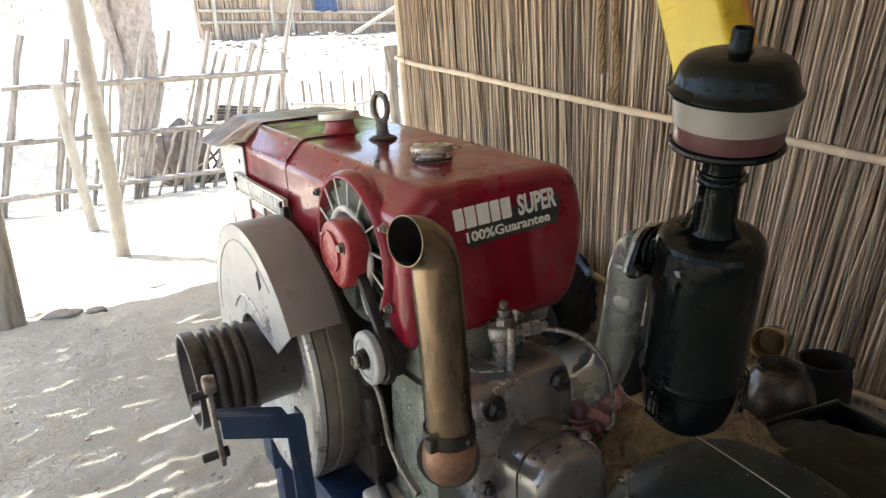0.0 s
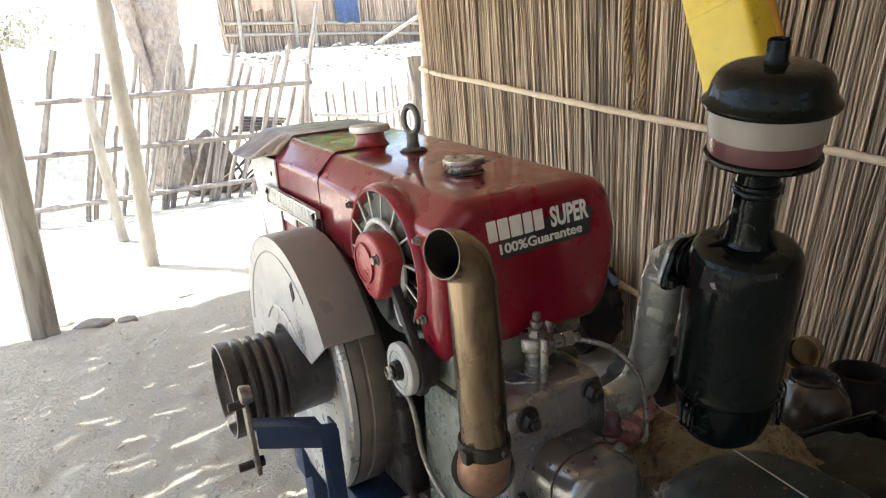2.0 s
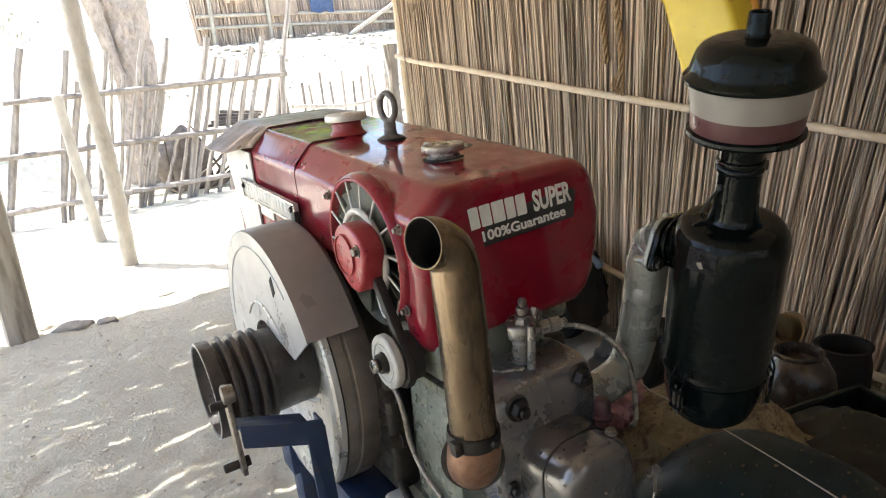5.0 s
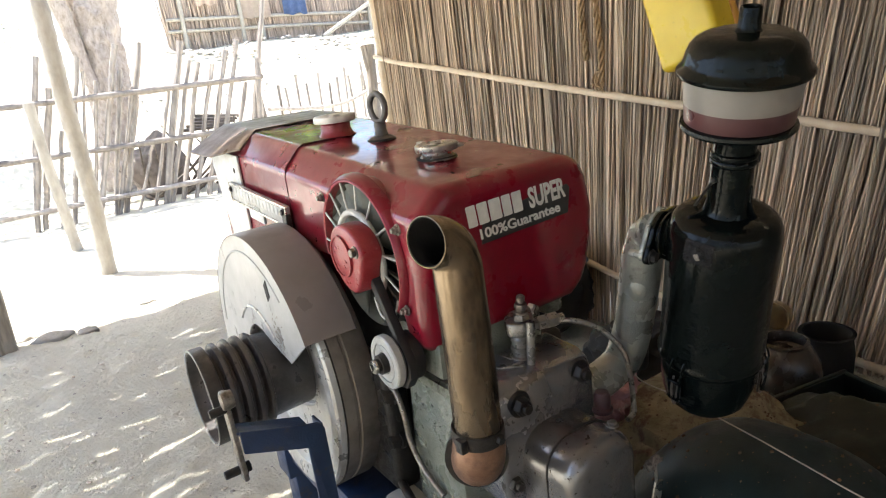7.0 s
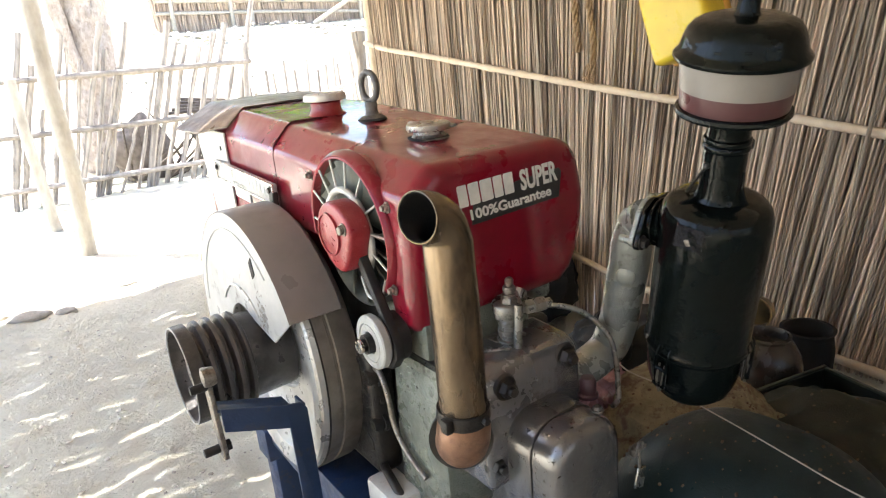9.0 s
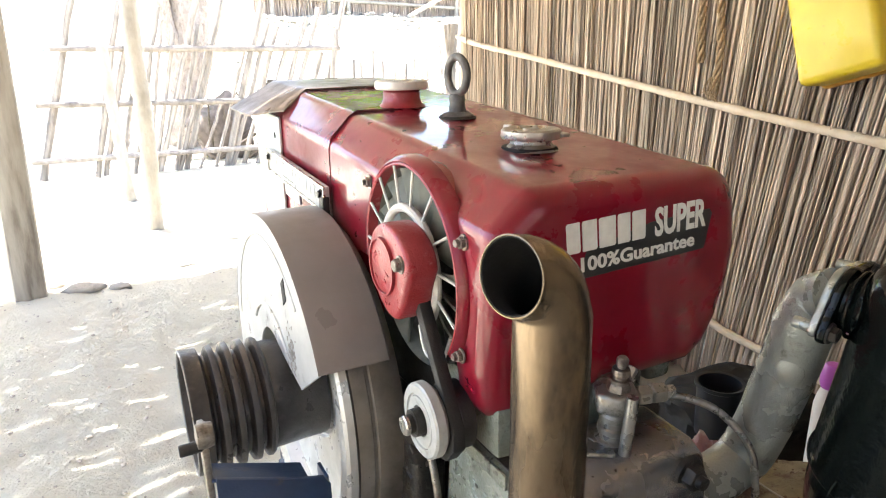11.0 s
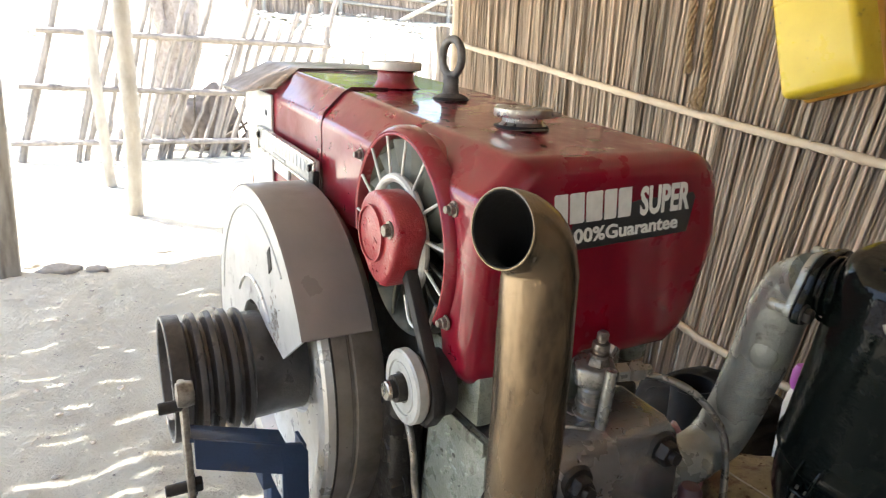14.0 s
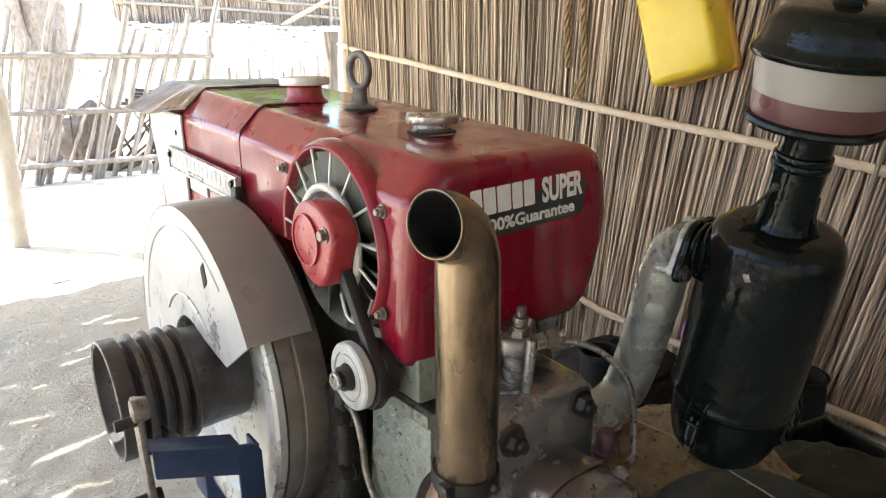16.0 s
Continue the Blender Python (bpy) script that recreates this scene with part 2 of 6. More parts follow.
def see_through_leaf(m, colour, share):
    """Lets light through a thin leaf."""
    n, l = m.node_tree.nodes, m.node_tree.links
    tr, mx = n.new("ShaderNodeBsdfTranslucent"), n.new("ShaderNodeMixShader")
    tr.inputs["Color"].default_value = (*colour, 1)
    mx.inputs[0].default_value = share
    l.new(n["Principled BSDF"].outputs[0], mx.inputs[1])
    l.new(tr.outputs[0], mx.inputs[2])
    l.new(mx.outputs[0], n["Material Output"].inputs[0])


see_through_leaf(LEAF, (0.42, 0.60, 0.05), 0.7)


def soil(name):
    m, n, l, p = nodes_of(name)
    tc = n.new("ShaderNodeTexCoord")
    v = tc.outputs["Object"]
    big, mid, grit = noise_of(n, l, v, 0.9), noise_of(n, l, v, 7.0, 8, 0.65), noise_of(n, l, v, 90.0, 6, 0.7)
    col = mix_rgb(n, l, ramp(n, l, mid, 0.34, 0.66), (0.745, 0.698, 0.560), (0.83, 0.780, 0.632))
    col = mix_rgb(n, l, ramp(n, l, grit, 0.60, 0.75), col, (0.50, 0.465, 0.375))
    col = mix_rgb(n, l, ramp(n, l, big, 0.40, 0.62), col, (0.79, 0.742, 0.600))
    l.new(col, p.inputs["Base Color"])
    p.inputs["Roughness"].default_value = 0.92
    p.inputs["Specular IOR Level"].default_value = 0.2
    ad = n.new("ShaderNodeMath")
    ad.operation = "MULTIPLY_ADD"
    l.new(mid, ad.inputs[0])
    ad.inputs[1].default_value = 1.3
    ad2 = n.new("ShaderNodeMath")
    ad2.operation = "MULTIPLY_ADD"
    l.new(noise_of(n, l, v, 30.0, 8, 0.7), ad2.inputs[0])
    ad2.inputs[1].default_value = 1.5
    l.new(grit, ad2.inputs[2])
    l.new(ad2.outputs[0], ad.inputs[2])
    b = n.new("ShaderNodeBump")
    b.inputs["Strength"].default_value, b.inputs["Distance"].default_value = 1.0, 0.025
    l.new(ad.outputs[0], b.inputs["Height"])
    l.new(b.outputs[0], p.inputs["Normal"])
    return m


SOIL = soil("dusty_trodden_earth")

# ---- building tools ----
BASE = {}


def thing(name, at, label, category, group="", kind=""):
    """An Empty at the base of a thing; its parts are written in the place's own metres."""
    ob = new(name)
    ob.location = at
    ob.empty_display_size = 0.05
    BASE[ob] = Matrix.Translation(at)
    return tagged(ob, label, category, group, kind)


def mesh_of(name, bm, material, angle=35):
    me = bpy.data.meshes.new(name)
    bm.normal_update()
    for fc in bm.faces:
        fc.smooth = True
    bm.to_mesh(me)
    bm.free()
    for m in material if isinstance(material, (list, tuple)) else (material,):
        me.materials.append(m)
    me.set_sharp_from_angle(angle=radians(angle))
    return me


def part(name, bm, material, parent, label="", angle=35):
    m = BASE[parent]
    bm.transform(m.inverted())
    ob = new(name, mesh_of(name, bm, material, angle))
    ob.parent = parent
    BASE[ob] = m
    return tagged(ob, label)


def alone(name, bm, material, at, label, category, group="", kind="", angle=35):
    """A thing of one mesh, whose origin is at its base."""
    bm.transform(Matrix.Translation(at).inverted())
    ob = new(name, mesh_of(name, bm, material, angle))
    ob.location = at
    BASE[ob] = Matrix.Translation(at)
    return tagged(ob, label, category, group, kind)


def lathe(profile, m=Matrix(), seg=48, bm=None, closed=False):
    """Turns (radius, height) pairs about the local z axis."""
    bm = bm or bmesh.new()
    rings = []
    for r, h in profile:
        if r < 1e-5:
            rings.append([bm.verts.new(m @ Vector((0, 0, h)))])
        else:
            rings.append([bm.verts.new(m @ Vector((r * math.cos(k * math.tau / seg), r * math.sin(k * math.tau / seg), h))) for k in range(seg)])
    pairs = list(zip(rings, rings[1:])) + ([(rings[-1], rings[0])] if closed else [])
    for a, b in pairs:
        for k in range(seg):
            j = (k + 1) % seg
            if len(a) == 1 and len(b) == 1:
                continue
            if len(a) == 1:
                bm.faces.new((a[0], b[k], b[j]))
            elif len(b) == 1:
                bm.faces.new((a[k], a[j], b[0]))
            else:
                bm.faces.new((a[k], a[j], b[j], b[k]))
    bmesh.ops.recalc_face_normals(bm, faces=bm.faces)
    return bm


def along_x(x, y, z):
    """Local z axis laid along +x."""
    return Matrix.Translation((x, y, z)) @ Matrix.Rotation(math.pi / 2, 4, "Y")


def along_y(x, y, z):
    """Local z axis laid along -y."""
    return Matrix.Translation((x, y, z)) @ Matrix.Rotation(math.pi / 2, 4, "X")


def up(x, y, z):
    return Matrix.Translation((x, y, z))


def smooth_path(pts, steps=8):
    pts = [Vector(p) for p in pts]
    out = []
    for i in range(len(pts) - 1):
        a, b, c, d = pts[max(i - 1, 0)], pts[i], pts[i + 1], pts[min(i + 2, len(pts) - 1)]
        for k in range(steps):
            t = k / steps
            out.append(0.5 * ((2 * b) + (c - a) * t + (2 * a - 5 * b + 4 * c - d) * t * t + (3 * b - a - 3 * c + d) * t ** 3))
    return out + [pts[-1]]


def tube(pts, radius, seg=16, bm=None, caps=True, wall=0.0):
    """A round tube along a path; radius: one number or one for each point. wall: hollow, with that thickness."""
    bm = bm or bmesh.new()
    pts = [Vector(p) for p in pts]
    rad = radius if isinstance(radius, (list, tuple)) else [radius] * len(pts)
    ways = [((pts[min(i + 1, len(pts) - 1)] - pts[max(i - 1, 0)]).normalized()) for i in range(len(pts))]
    side = ways[0].orthogonal().normalized()
    frames = []
    for w in ways:
        side = (side - w * side.dot(w)).normalized()
        frames.append((side.copy(), w.cross(side)))
    outer = [[bm.verts.new(p + r * (math.cos(k * math.tau / seg) * u + math.sin(k * math.tau / seg) * v)) for k in range(seg)]
             for p, r, (u, v) in zip(pts, rad, frames)]
    rows = outer
    if wall:
        inner = [[bm.verts.new(p + (r - wall) * (math.cos(k * math.tau / seg) * u + math.sin(k * math.tau / seg) * v)) for k in range(seg)]
                 for p, r, (u, v) in zip(pts, rad, frames)]
        rows = outer + inner[::-1] + [outer[0]]
    for a, b in zip(rows, rows[1:]):
        for k in range(seg):
            bm.faces.new((a[k], a[(k + 1) % seg], b[(k + 1) % seg], b[k]))
    if caps and not wall:
        bm.faces.new(outer[0][::-1])
        bm.faces.new(outer[-1])
    bmesh.ops.recalc_face_normals(bm, faces=bm.faces)
    return bm


def rbox(size, m=Matrix(), bevel=0.004, seg=2, bm=None):
    """A box centred on m, with rounded edges."""
    own = bmesh.new()
    bmesh.ops.create_cube(own, size=1.0)
    bmesh.ops.scale(own, vec=size, verts=own.verts)
    if bevel:
        bmesh.ops.bevel(own, geom=list(own.edges), offset=min(bevel, min(size) * 0.45), segments=seg, affect="EDGES", profile=0.5)
    own.transform(m)
    return join(bm, own)


def join(bm, own):
    if bm is None:
        return own
    me = bpy.data.meshes.new("join")
    own.to_mesh(me)
    own.free()
    bm.from_mesh(me)
    bpy.data.meshes.remove(me)
    return bm


def slab(outline, lo, hi, axis="y", bevel=0.003, seg=2, bm=None):
    """A plate: an outline in the plane across the axis, from lo to hi along it."""
    own = bmesh.new()

    def place(a, b, h):
        return {"y": (a, h, b), "x": (h, a, b), "z": (a, b, h)}[axis]
    one = [own.verts.new(place(a, b, lo)) for a, b in outline]
    two = [own.verts.new(place(a, b, hi)) for a, b in outline]
    k = len(outline)
    own.faces.new(one[::-1])
    own.faces.new(two)
    for i in range(k):
        own.faces.new((one[i], one[(i + 1) % k], two[(i + 1) % k], two[i]))
    bmesh.ops.recalc_face_normals(own, faces=own.faces)
    if bevel:
        edges = [e for e in own.edges if any(len(fc.verts) > 4 or fc.calc_area() > 0 for fc in e.link_faces) and e.calc_face_angle(0) > 0.6]
        bmesh.ops.bevel(own, geom=edges, offset=bevel, segments=seg, affect="EDGES", profile=0.5, clamp_overlap=True)
    return join(bm, own)


def hexhead(m, r, h, bm=None, washer=True):
    """A hexagonal bolt head with its washer, rising along the local z axis."""
    own = lathe([(0, h), (r * 0.85, h), (r, h * 0.85), (r, 0.0), (0, 0)], m, 6)
    if washer:
        lathe([(0, 0.25 * h), (r * 1.3, 0.25 * h), (r * 1.35, 0.0), (0, 0)], m, 20, own)
    return join(bm, own)


def loft_box(x0, x1, z0, z1, corner, stops, seg=5, bm=None):
    """A rounded box along y: at each (y, inset) of the stops the same rounded outline, drawn in by the inset."""
    bm = bm or bmesh.new()
    rows = []
    for y, inset in stops:
        row = []
        r = max(corner - inset, 0.001)
        for cx, cz, a0 in ((x1 - corner, z1 - corner, 0), (x0 + corner, z1 - corner, 90), (x0 + corner, z0 + corner, 180), (x1 - corner, z0 + corner, 270)):
            for k in range(seg + 1):
                a = radians(a0 + 90 * k / seg)
                row.append(bm.verts.new((cx + r * math.cos(a), y, cz + r * math.sin(a))))
        rows.append(row)
    k = len(rows[0])
    for a, b in zip(rows, rows[1:]):
        for i in range(k):
            bm.faces.new((a[i], a[(i + 1) % k], b[(i + 1) % k], b[i]))
    bm.faces.new(rows[0])
    bm.faces.new(rows[-1][::-1])
    bmesh.ops.recalc_face_normals(bm, faces=bm.faces)
    return bm


def round_stops(y_back, y_front, r, steps=5):
    """Stops from a flat back to a front edge rounded by r."""
    return [(y_back, 0.0)] + [(y_front + r - r * math.sin(radians(90 * k / steps)), r * (1 - math.cos(radians(90 * k / steps)))) for k in range(steps + 1)]


def cut_from(bm, tool):
    """Takes the tool's body away from bm."""
    a = new("cut_body", mesh_of("cut_body", bm, RED))
    b = new("cut_tool", mesh_of("cut_tool", tool, RED))
    mod = a.modifiers.new("cut", "BOOLEAN")
    mod.operation, mod.object, mod.solver = "DIFFERENCE", b, "EXACT"
    dg = bpy.context.evaluated_depsgraph_get()
    me = bpy.data.meshes.new_from_object(a.evaluated_get(dg))
    out = bmesh.new()
    out.from_mesh(me)
    for ob in (a, b):
        bpy.data.objects.remove(ob)
    bpy.data.meshes.remove(me)
    return out


def writing(text, size, m, depth=0.0004, weight=0.0006):
    """Raised letters in the built-in font; they run along the local x axis from m."""
    cu = bpy.data.curves.new("letters", "FONT")
    cu.body, cu.size, cu.extrude, cu.resolution_u, cu.offset = text, size, depth, 3, weight
    ob = new("letters", cu)
    dg = bpy.context.evaluated_depsgraph_get()
    me = bpy.data.meshes.new_from_object(ob.evaluated_get(dg))
    bm = bmesh.new()
    bm.from_mesh(me)
    bpy.data.objects.remove(ob)
    bpy.data.meshes.remove(me)
    wide = max(v.co.x for v in bm.verts) - min(v.co.x for v in bm.verts)
    bm.transform(m)
    return bm, wide


# ---- ground ----


def ground_height(x, y):
    rise = max(0.0, min(1.0, (y - 6.7) / 5.0))
    rise = rise * rise * (3 - 2 * rise)
    far = max(0.0, min(30.0, y - 11.0))
    h = 1.62 * rise + 0.10 * far
    p = Vector((x, y, 0.0))
    near = 1.0 if abs(x) < 6 and -4 < y < 12 else 0.0
    h += 0.016 * noise.noise(p * 1.3) + near * (0.016 * noise.noise(p * 6.0) + 0.014 * noise.noise(p * 15.0) + 0.009 * noise.noise(p * 31.0))
    h += 0.10 * rise * noise.noise(p * 0.9)
    def ease(q):
        q = max(0.0, min(1.0, q))
        return q * q * (3 - 2 * q)
    h -= 0.13 * ease((x - 0.75) / 0.35) * ease((y - 0.52) / 0.25) * ease((2.4 - y) / 0.3)
    if y > 2.6:
        h -= 0.02 * min(1.0, (y - 2.6) / 0.4)
    return h


def graded(lo, a, b, hi, step):
    out = list(np.arange(a, b, step))
    d, v = step, b
    while v < hi:
        out.append(v)
        d *= 1.35
        v += d
    out.append(hi)
    d, v, head = step, a - step, []
    while v > lo:
        head.append(v)
        d *= 1.35
        v -= d
    return [lo] + head[::-1] + out


gx, gy = graded(-400, -1.6, 1.7, 400, 0.03), graded(-300, 0.3, 3.6, 600, 0.03)
_verts = [(x, y, ground_height(x, y)) for y in gy for x in gx]
_w = len(gx)
_faces = [(j * _w + i, j * _w + i + 1, (j + 1) * _w + i + 1, (j + 1) * _w + i) for j in range(len(gy) - 1) for i in range(_w - 1)]
_me = bpy.data.meshes.new("ground")
_me.from_pydata(_verts, [], _faces)
_me.polygons.foreach_set("use_smooth", [True] * len(_me.polygons))
_me.materials.append(SOIL)
tagged(new("ground", _me), "dusty grey trodden earth, bright sand outside", "ground", kind="structure")

# ---- the engine ----
engine = thing("diesel_engine", (0.17, 0.25, 0.0), "red single-cylinder diesel engine with grey flywheel on a blue frame", "engine")


FACE_Y, FACE_LEAN = -0.090, 0.12
FACE_SHEAR = Matrix(((1, 0, 0, 0), (0, 1, -FACE_LEAN, FACE_LEAN * 0.92), (0, 0, 1, 0), (0, 0, 0, 1)))


def top_z(y):
    """Height of the hood's top, which rises from the head end to the rear."""
    return float(np.interp(y, (-0.09, 0.09, 0.28, 0.39, 0.66), (0.919, 0.9335, 0.9492, 0.9575, 0.976)))


def hood_shape():
    """The tin hood: a rounded outline seen from the head end, drawn out to the rear; its head end leans."""
    outline = [(0.036, 0.664), (0.016, 0.668), (0.005, 0.684), (0.0, 0.722), (0.0, 0.868), (0.0012, 0.8745), (0.005, 0.881), (0.035, 0.911), (0.041, 0.9155), (0.049, 0.9185), (0.280, 0.9175), (0.299, 0.9140), (0.315, 0.9055), (0.327, 0.892), (0.336, 0.874), (0.351, 0.822), (0.352, 0.775), (0.344, 0.716), (0.332, 0.686), (0.309, 0.667)]
    cx, cz = 0.17, 0.80
    bm = bmesh.new()
    rows = []
    stops = [(0.026 * (1 - math.cos(radians(11.25 * q))), 0.026 * (1 - math.sin(radians(11.25 * q)))) for q in range(9)] + [(0.07, 0.0), (0.12, 0.0), (0.18, 0.0), (0.25, 0.0), (0.31, 0.0), (0.37, 0.0), (0.476, 0.0), (0.75, 0.0)]
    for s_, inset in stops:
        sx, sz = 1 - inset / 0.173, 1 - inset / 0.128
        row = []
        for x, z in outline:
            zz = cz + (z - cz) * sz
            y = FACE_Y + s_ + FACE_LEAN * (0.92 - zz) * (1 - min(1.0, s_ / 0.25))
            lift = (top_z(y) - 0.919) * max(0.0, min(1.0, (z - 0.72) / 0.17))
            row.append(bm.verts.new((cx + (x - cx) * sx, y, zz + lift)))
        rows.append(row)
    k = len(outline)
    for a, b in zip(rows, rows[1:]):
        for i in range(k):
            bm.faces.new((a[i], a[(i + 1) % k], b[(i + 1) % k], b[i]))
    bm.faces.new(rows[0])
    bm.faces.new(rows[-1][::-1])
    bmesh.ops.recalc_face_normals(bm, faces=bm.faces)
    return bm


FAN_Y, FAN_Z, FAN_R = 0.096, 0.801, 0.123
hood_bm = hood_shape()
tool = lathe([(0, -0.05), (FAN_R, -0.05), (FAN_R, 0.06), (0, 0.06)], along_x(0, FAN_Y, FAN_Z), 64)
hood_bm = cut_from(hood_bm, tool)
hood_bm = cut_from(hood_bm, rbox((0.16, 0.30, 0.20), up(0.0, 0.142, 0.675), 0.02))
hood = part("hood", hood_bm, RED, engine, "glossy red sheet-metal hood with faded top", 42)
flat_shade = hood.modifiers.new("weighted", "WEIGHTED_NORMAL")
flat_shade.keep_sharp, flat_shade.weight = True, 100

# seam between the front cowl and the tank part, and the rim round the fan
seam = slab([(-0.0008, 0.712), (-0.0008, 0.905), (0.0040, 0.9225), (0.0342, 0.9528), (0.048, 0.9605), (0.11, 0.9602), (0.11, 0.954), (0.050, 0.955), (0.037, 0.948), (0.008, 0.919), (0.003, 0.904), (0.003, 0.712)], 0.386, 0.3875, "y", 0)
part("seam", seam, surface("dark_red_joint", (0.10, 0.008, 0.01), (0.06, 0.006, 0.008), 0.6, 0, 60, 0.1), hood)


def sweep_arc(profile, a0, a1, k=60):
    """Carries a closed (radius, x) profile round the fan's axis from a0 to a1 degrees."""
    bm = bmesh.new()
    rows_ = []
    for i in range(k + 1):
        a = radians(a0 + (a1 - a0) * i / k)
        rows_.append([bm.verts.new((x, FAN_Y + r * math.cos(a), FAN_Z + r * math.sin(a))) for r, x in profile])
    for p_, q_ in zip(rows_, rows_[1:]):
        for i in range(len(profile)):
            bm.faces.new((p_[i], p_[(i + 1) % len(profile)], q_[(i + 1) % len(profile)], q_[i]))
    bm.faces.new(rows_[0])
    bm.faces.new(rows_[-1][::-1])
    bmesh.ops.recalc_face_normals(bm, faces=bm.faces)
    return bm


part("fan_rim", sweep_arc([(FAN_R - 0.001, 0.012), (FAN_R - 0.001, -0.008), (FAN_R + 0.003, -0.010), (FAN_R + 0.006, -0.007), (FAN_R + 0.010, 0.0), (FAN_R + 0.010, 0.012)], -8, 214), RED, hood)
part("fan_edge", sweep_arc([(FAN_R - 0.0022, 0.03), (FAN_R - 0.0022, -0.0090), (FAN_R - 0.0005, -0.0104), (FAN_R + 0.001, -0.0095), (FAN_R + 0.001, 0.03)], -8, 214), RED_WORN, hood, "paint-scraped red lip")

for y, z, x in ((0.224, 0.882, 0.0), (-0.026, 0.862, 0.0), (-0.024, 0.737, -0.003)):
    b = hexhead(Matrix.Translation((x, y, z)) @ Matrix.Rotation(-math.pi / 2, 4, "Y"), 0.0065, 0.007)
    lathe([(0, 0.011), (0.004, 0.011), (0.0045, 0.0), (0, 0)], Matrix.Translation((x, y, z)) @ Matrix.Rotation(-math.pi / 2, 4, "Y"), 12, b)
    part("hood_bolt", b, BOLT, engine)

# the sticker on the head end
st = slab([(0.108, 0.819), (0.284, 0.826), (0.286, 0.868), (0.280, 0.874), (0.196, 0.870), (0.110, 0.850)], FACE_Y - 0.0006, FACE_Y, "y", 0)
st.transform(FACE_SHEAR)
sticker = part("sticker", st, STICKER, hood, "black sticker with white print")
PRINT_LEAN = Matrix(((1, -0.17, 0, 0), (0, 1, 0, 0), (0, 0, 1, 0), (0, 0, 0, 1)))
PRINT_M = FACE_SHEAR @ Matrix.Translation((0.086, FACE_Y - 0.0008, 0.8495)) @ Matrix.Rotation(math.pi / 2, 4, "X") @ Matrix.Rotation(radians(1.8), 4, "Z") @ PRINT_LEAN
pen = 0.0
for w in (0.0165, 0.0185, 0.0215, 0.0165, 0.0180):
    bar = slab([(pen, 0.0), (pen + w - 0.002, 0.0), (pen + w, 0.002), (pen + w, 0.0335), (pen + 0.002, 0.0335), (pen, 0.0315)], -0.0004, 0.0004, "z", 0)
    bar.transform(PRINT_M)
    part("print_bar", bar, WHITE, sticker)
    pen += w + 0.0014 + 0.0016
letters, wide = writing("SUPER", 0.0450, Matrix(), weight=0.0014)
letters.transform(PRINT_M @ Matrix.Translation((0.1165, 0.0, 0)) @ Matrix.Diagonal((0.076 / wide, 1.0, 1.0, 1.0)))
part("large_print", letters, WHITE, sticker, "white word SUPER")
letters, wide = writing("100%Guarantee", 0.0225, Matrix())
letters.transform(PRINT_M @ Matrix.Translation((0.012, -0.0225, 0)) @ Matrix.Diagonal((0.160 / wide, 1.0, 1.0, 1.0)))
part("small_print", letters, WHITE, sticker, "white words 100%Guarantee")

# fan inside the rim
fan_m = along_x(0, FAN_Y, FAN_Z)
fan = part("fan_shroud", lathe([(FAN_R - 0.002, 0.004), (FAN_R - 0.003, 0.055), (0.0, 0.056), (0, 0.052), (FAN_R - 0.007, 0.050), (FAN_R - 0.004, 0.004)], fan_m, 64), FANGREY, engine, "grey-green fan housing")
for k in range(15):
    a = k * math.tau / 15 + 0.2
    bm = bmesh.new()
    c = []
    for r, tw in ((0.048, 0.10), (0.085, 0.02), (0.118, -0.05)):
        for s, xx in ((-1, 0.004), (1, 0.030)):
            ang = a + tw + s * (0.26 if r < 0.06 else 0.17)
            c.append((xx, FAN_Y + r * math.cos(ang), FAN_Z + r * math.sin(ang)))
    vs = [bm.verts.new(p) for p in c] + [bm.verts.new((p[0] + 0.003, p[1], p[2])) for p in c]
    for q in ((0, 1, 3, 2), (2, 3, 5, 4), (6, 8, 9, 7), (8, 10, 11, 9), (0, 2, 8, 6), (2, 4, 10, 8), (1, 7, 9, 3), (3, 9, 11, 5), (4, 5, 11, 10), (0, 6, 7, 1)):
        bm.faces.new([vs[i] for i in q])
    bmesh.ops.recalc_face_normals(bm, faces=bm.faces)
    part("fan_blade", bm, FANGREY, fan)
    a2 = a + 0.24
    p0 = Vector((-0.006, FAN_Y + 0.074 * math.cos(a2), FAN_Z + 0.074 * math.sin(a2)))
    p1 = Vector((-0.008, FAN_Y + 0.121 * math.cos(a2 + 0.06), FAN_Z + 0.121 * math.sin(a2 + 0.06)))
    if not 215 < math.degrees(a2) % 360 < 350:
        part("guard_spoke", tube([p0, p1], 0.0019, 8), SPOKE, fan, "scraped pale spoke")
part("hub_ring", tube([(-0.006, FAN_Y + 0.072 * math.cos(radians(q)), FAN_Z + 0.072 * math.sin(radians(q))) for q in range(2, 236, 9)], 0.0056, 10), SPOKE, fan, "pale ring round the hub")
part("fan_hub", lathe([(0, -0.012), (0.030, -0.012), (0.044, -0.004), (0.044, 0.03), (0, 0.03)], fan_m, 40), DARK, fan)
part("hub_cage", tube(smooth_path([(-0.004, 0.075, 0.735), (-0.006, 0.055, 0.707), (-0.004, 0.020, 0.712), (0.0, 0.005, 0.745)], 6), 0.0022, 8), SPOKE, fan)
part("cage_bar", tube([(-0.004, 0.048, 0.708), (-0.004, 0.042, 0.77)], 0.0018, 8), SPOKE, fan)

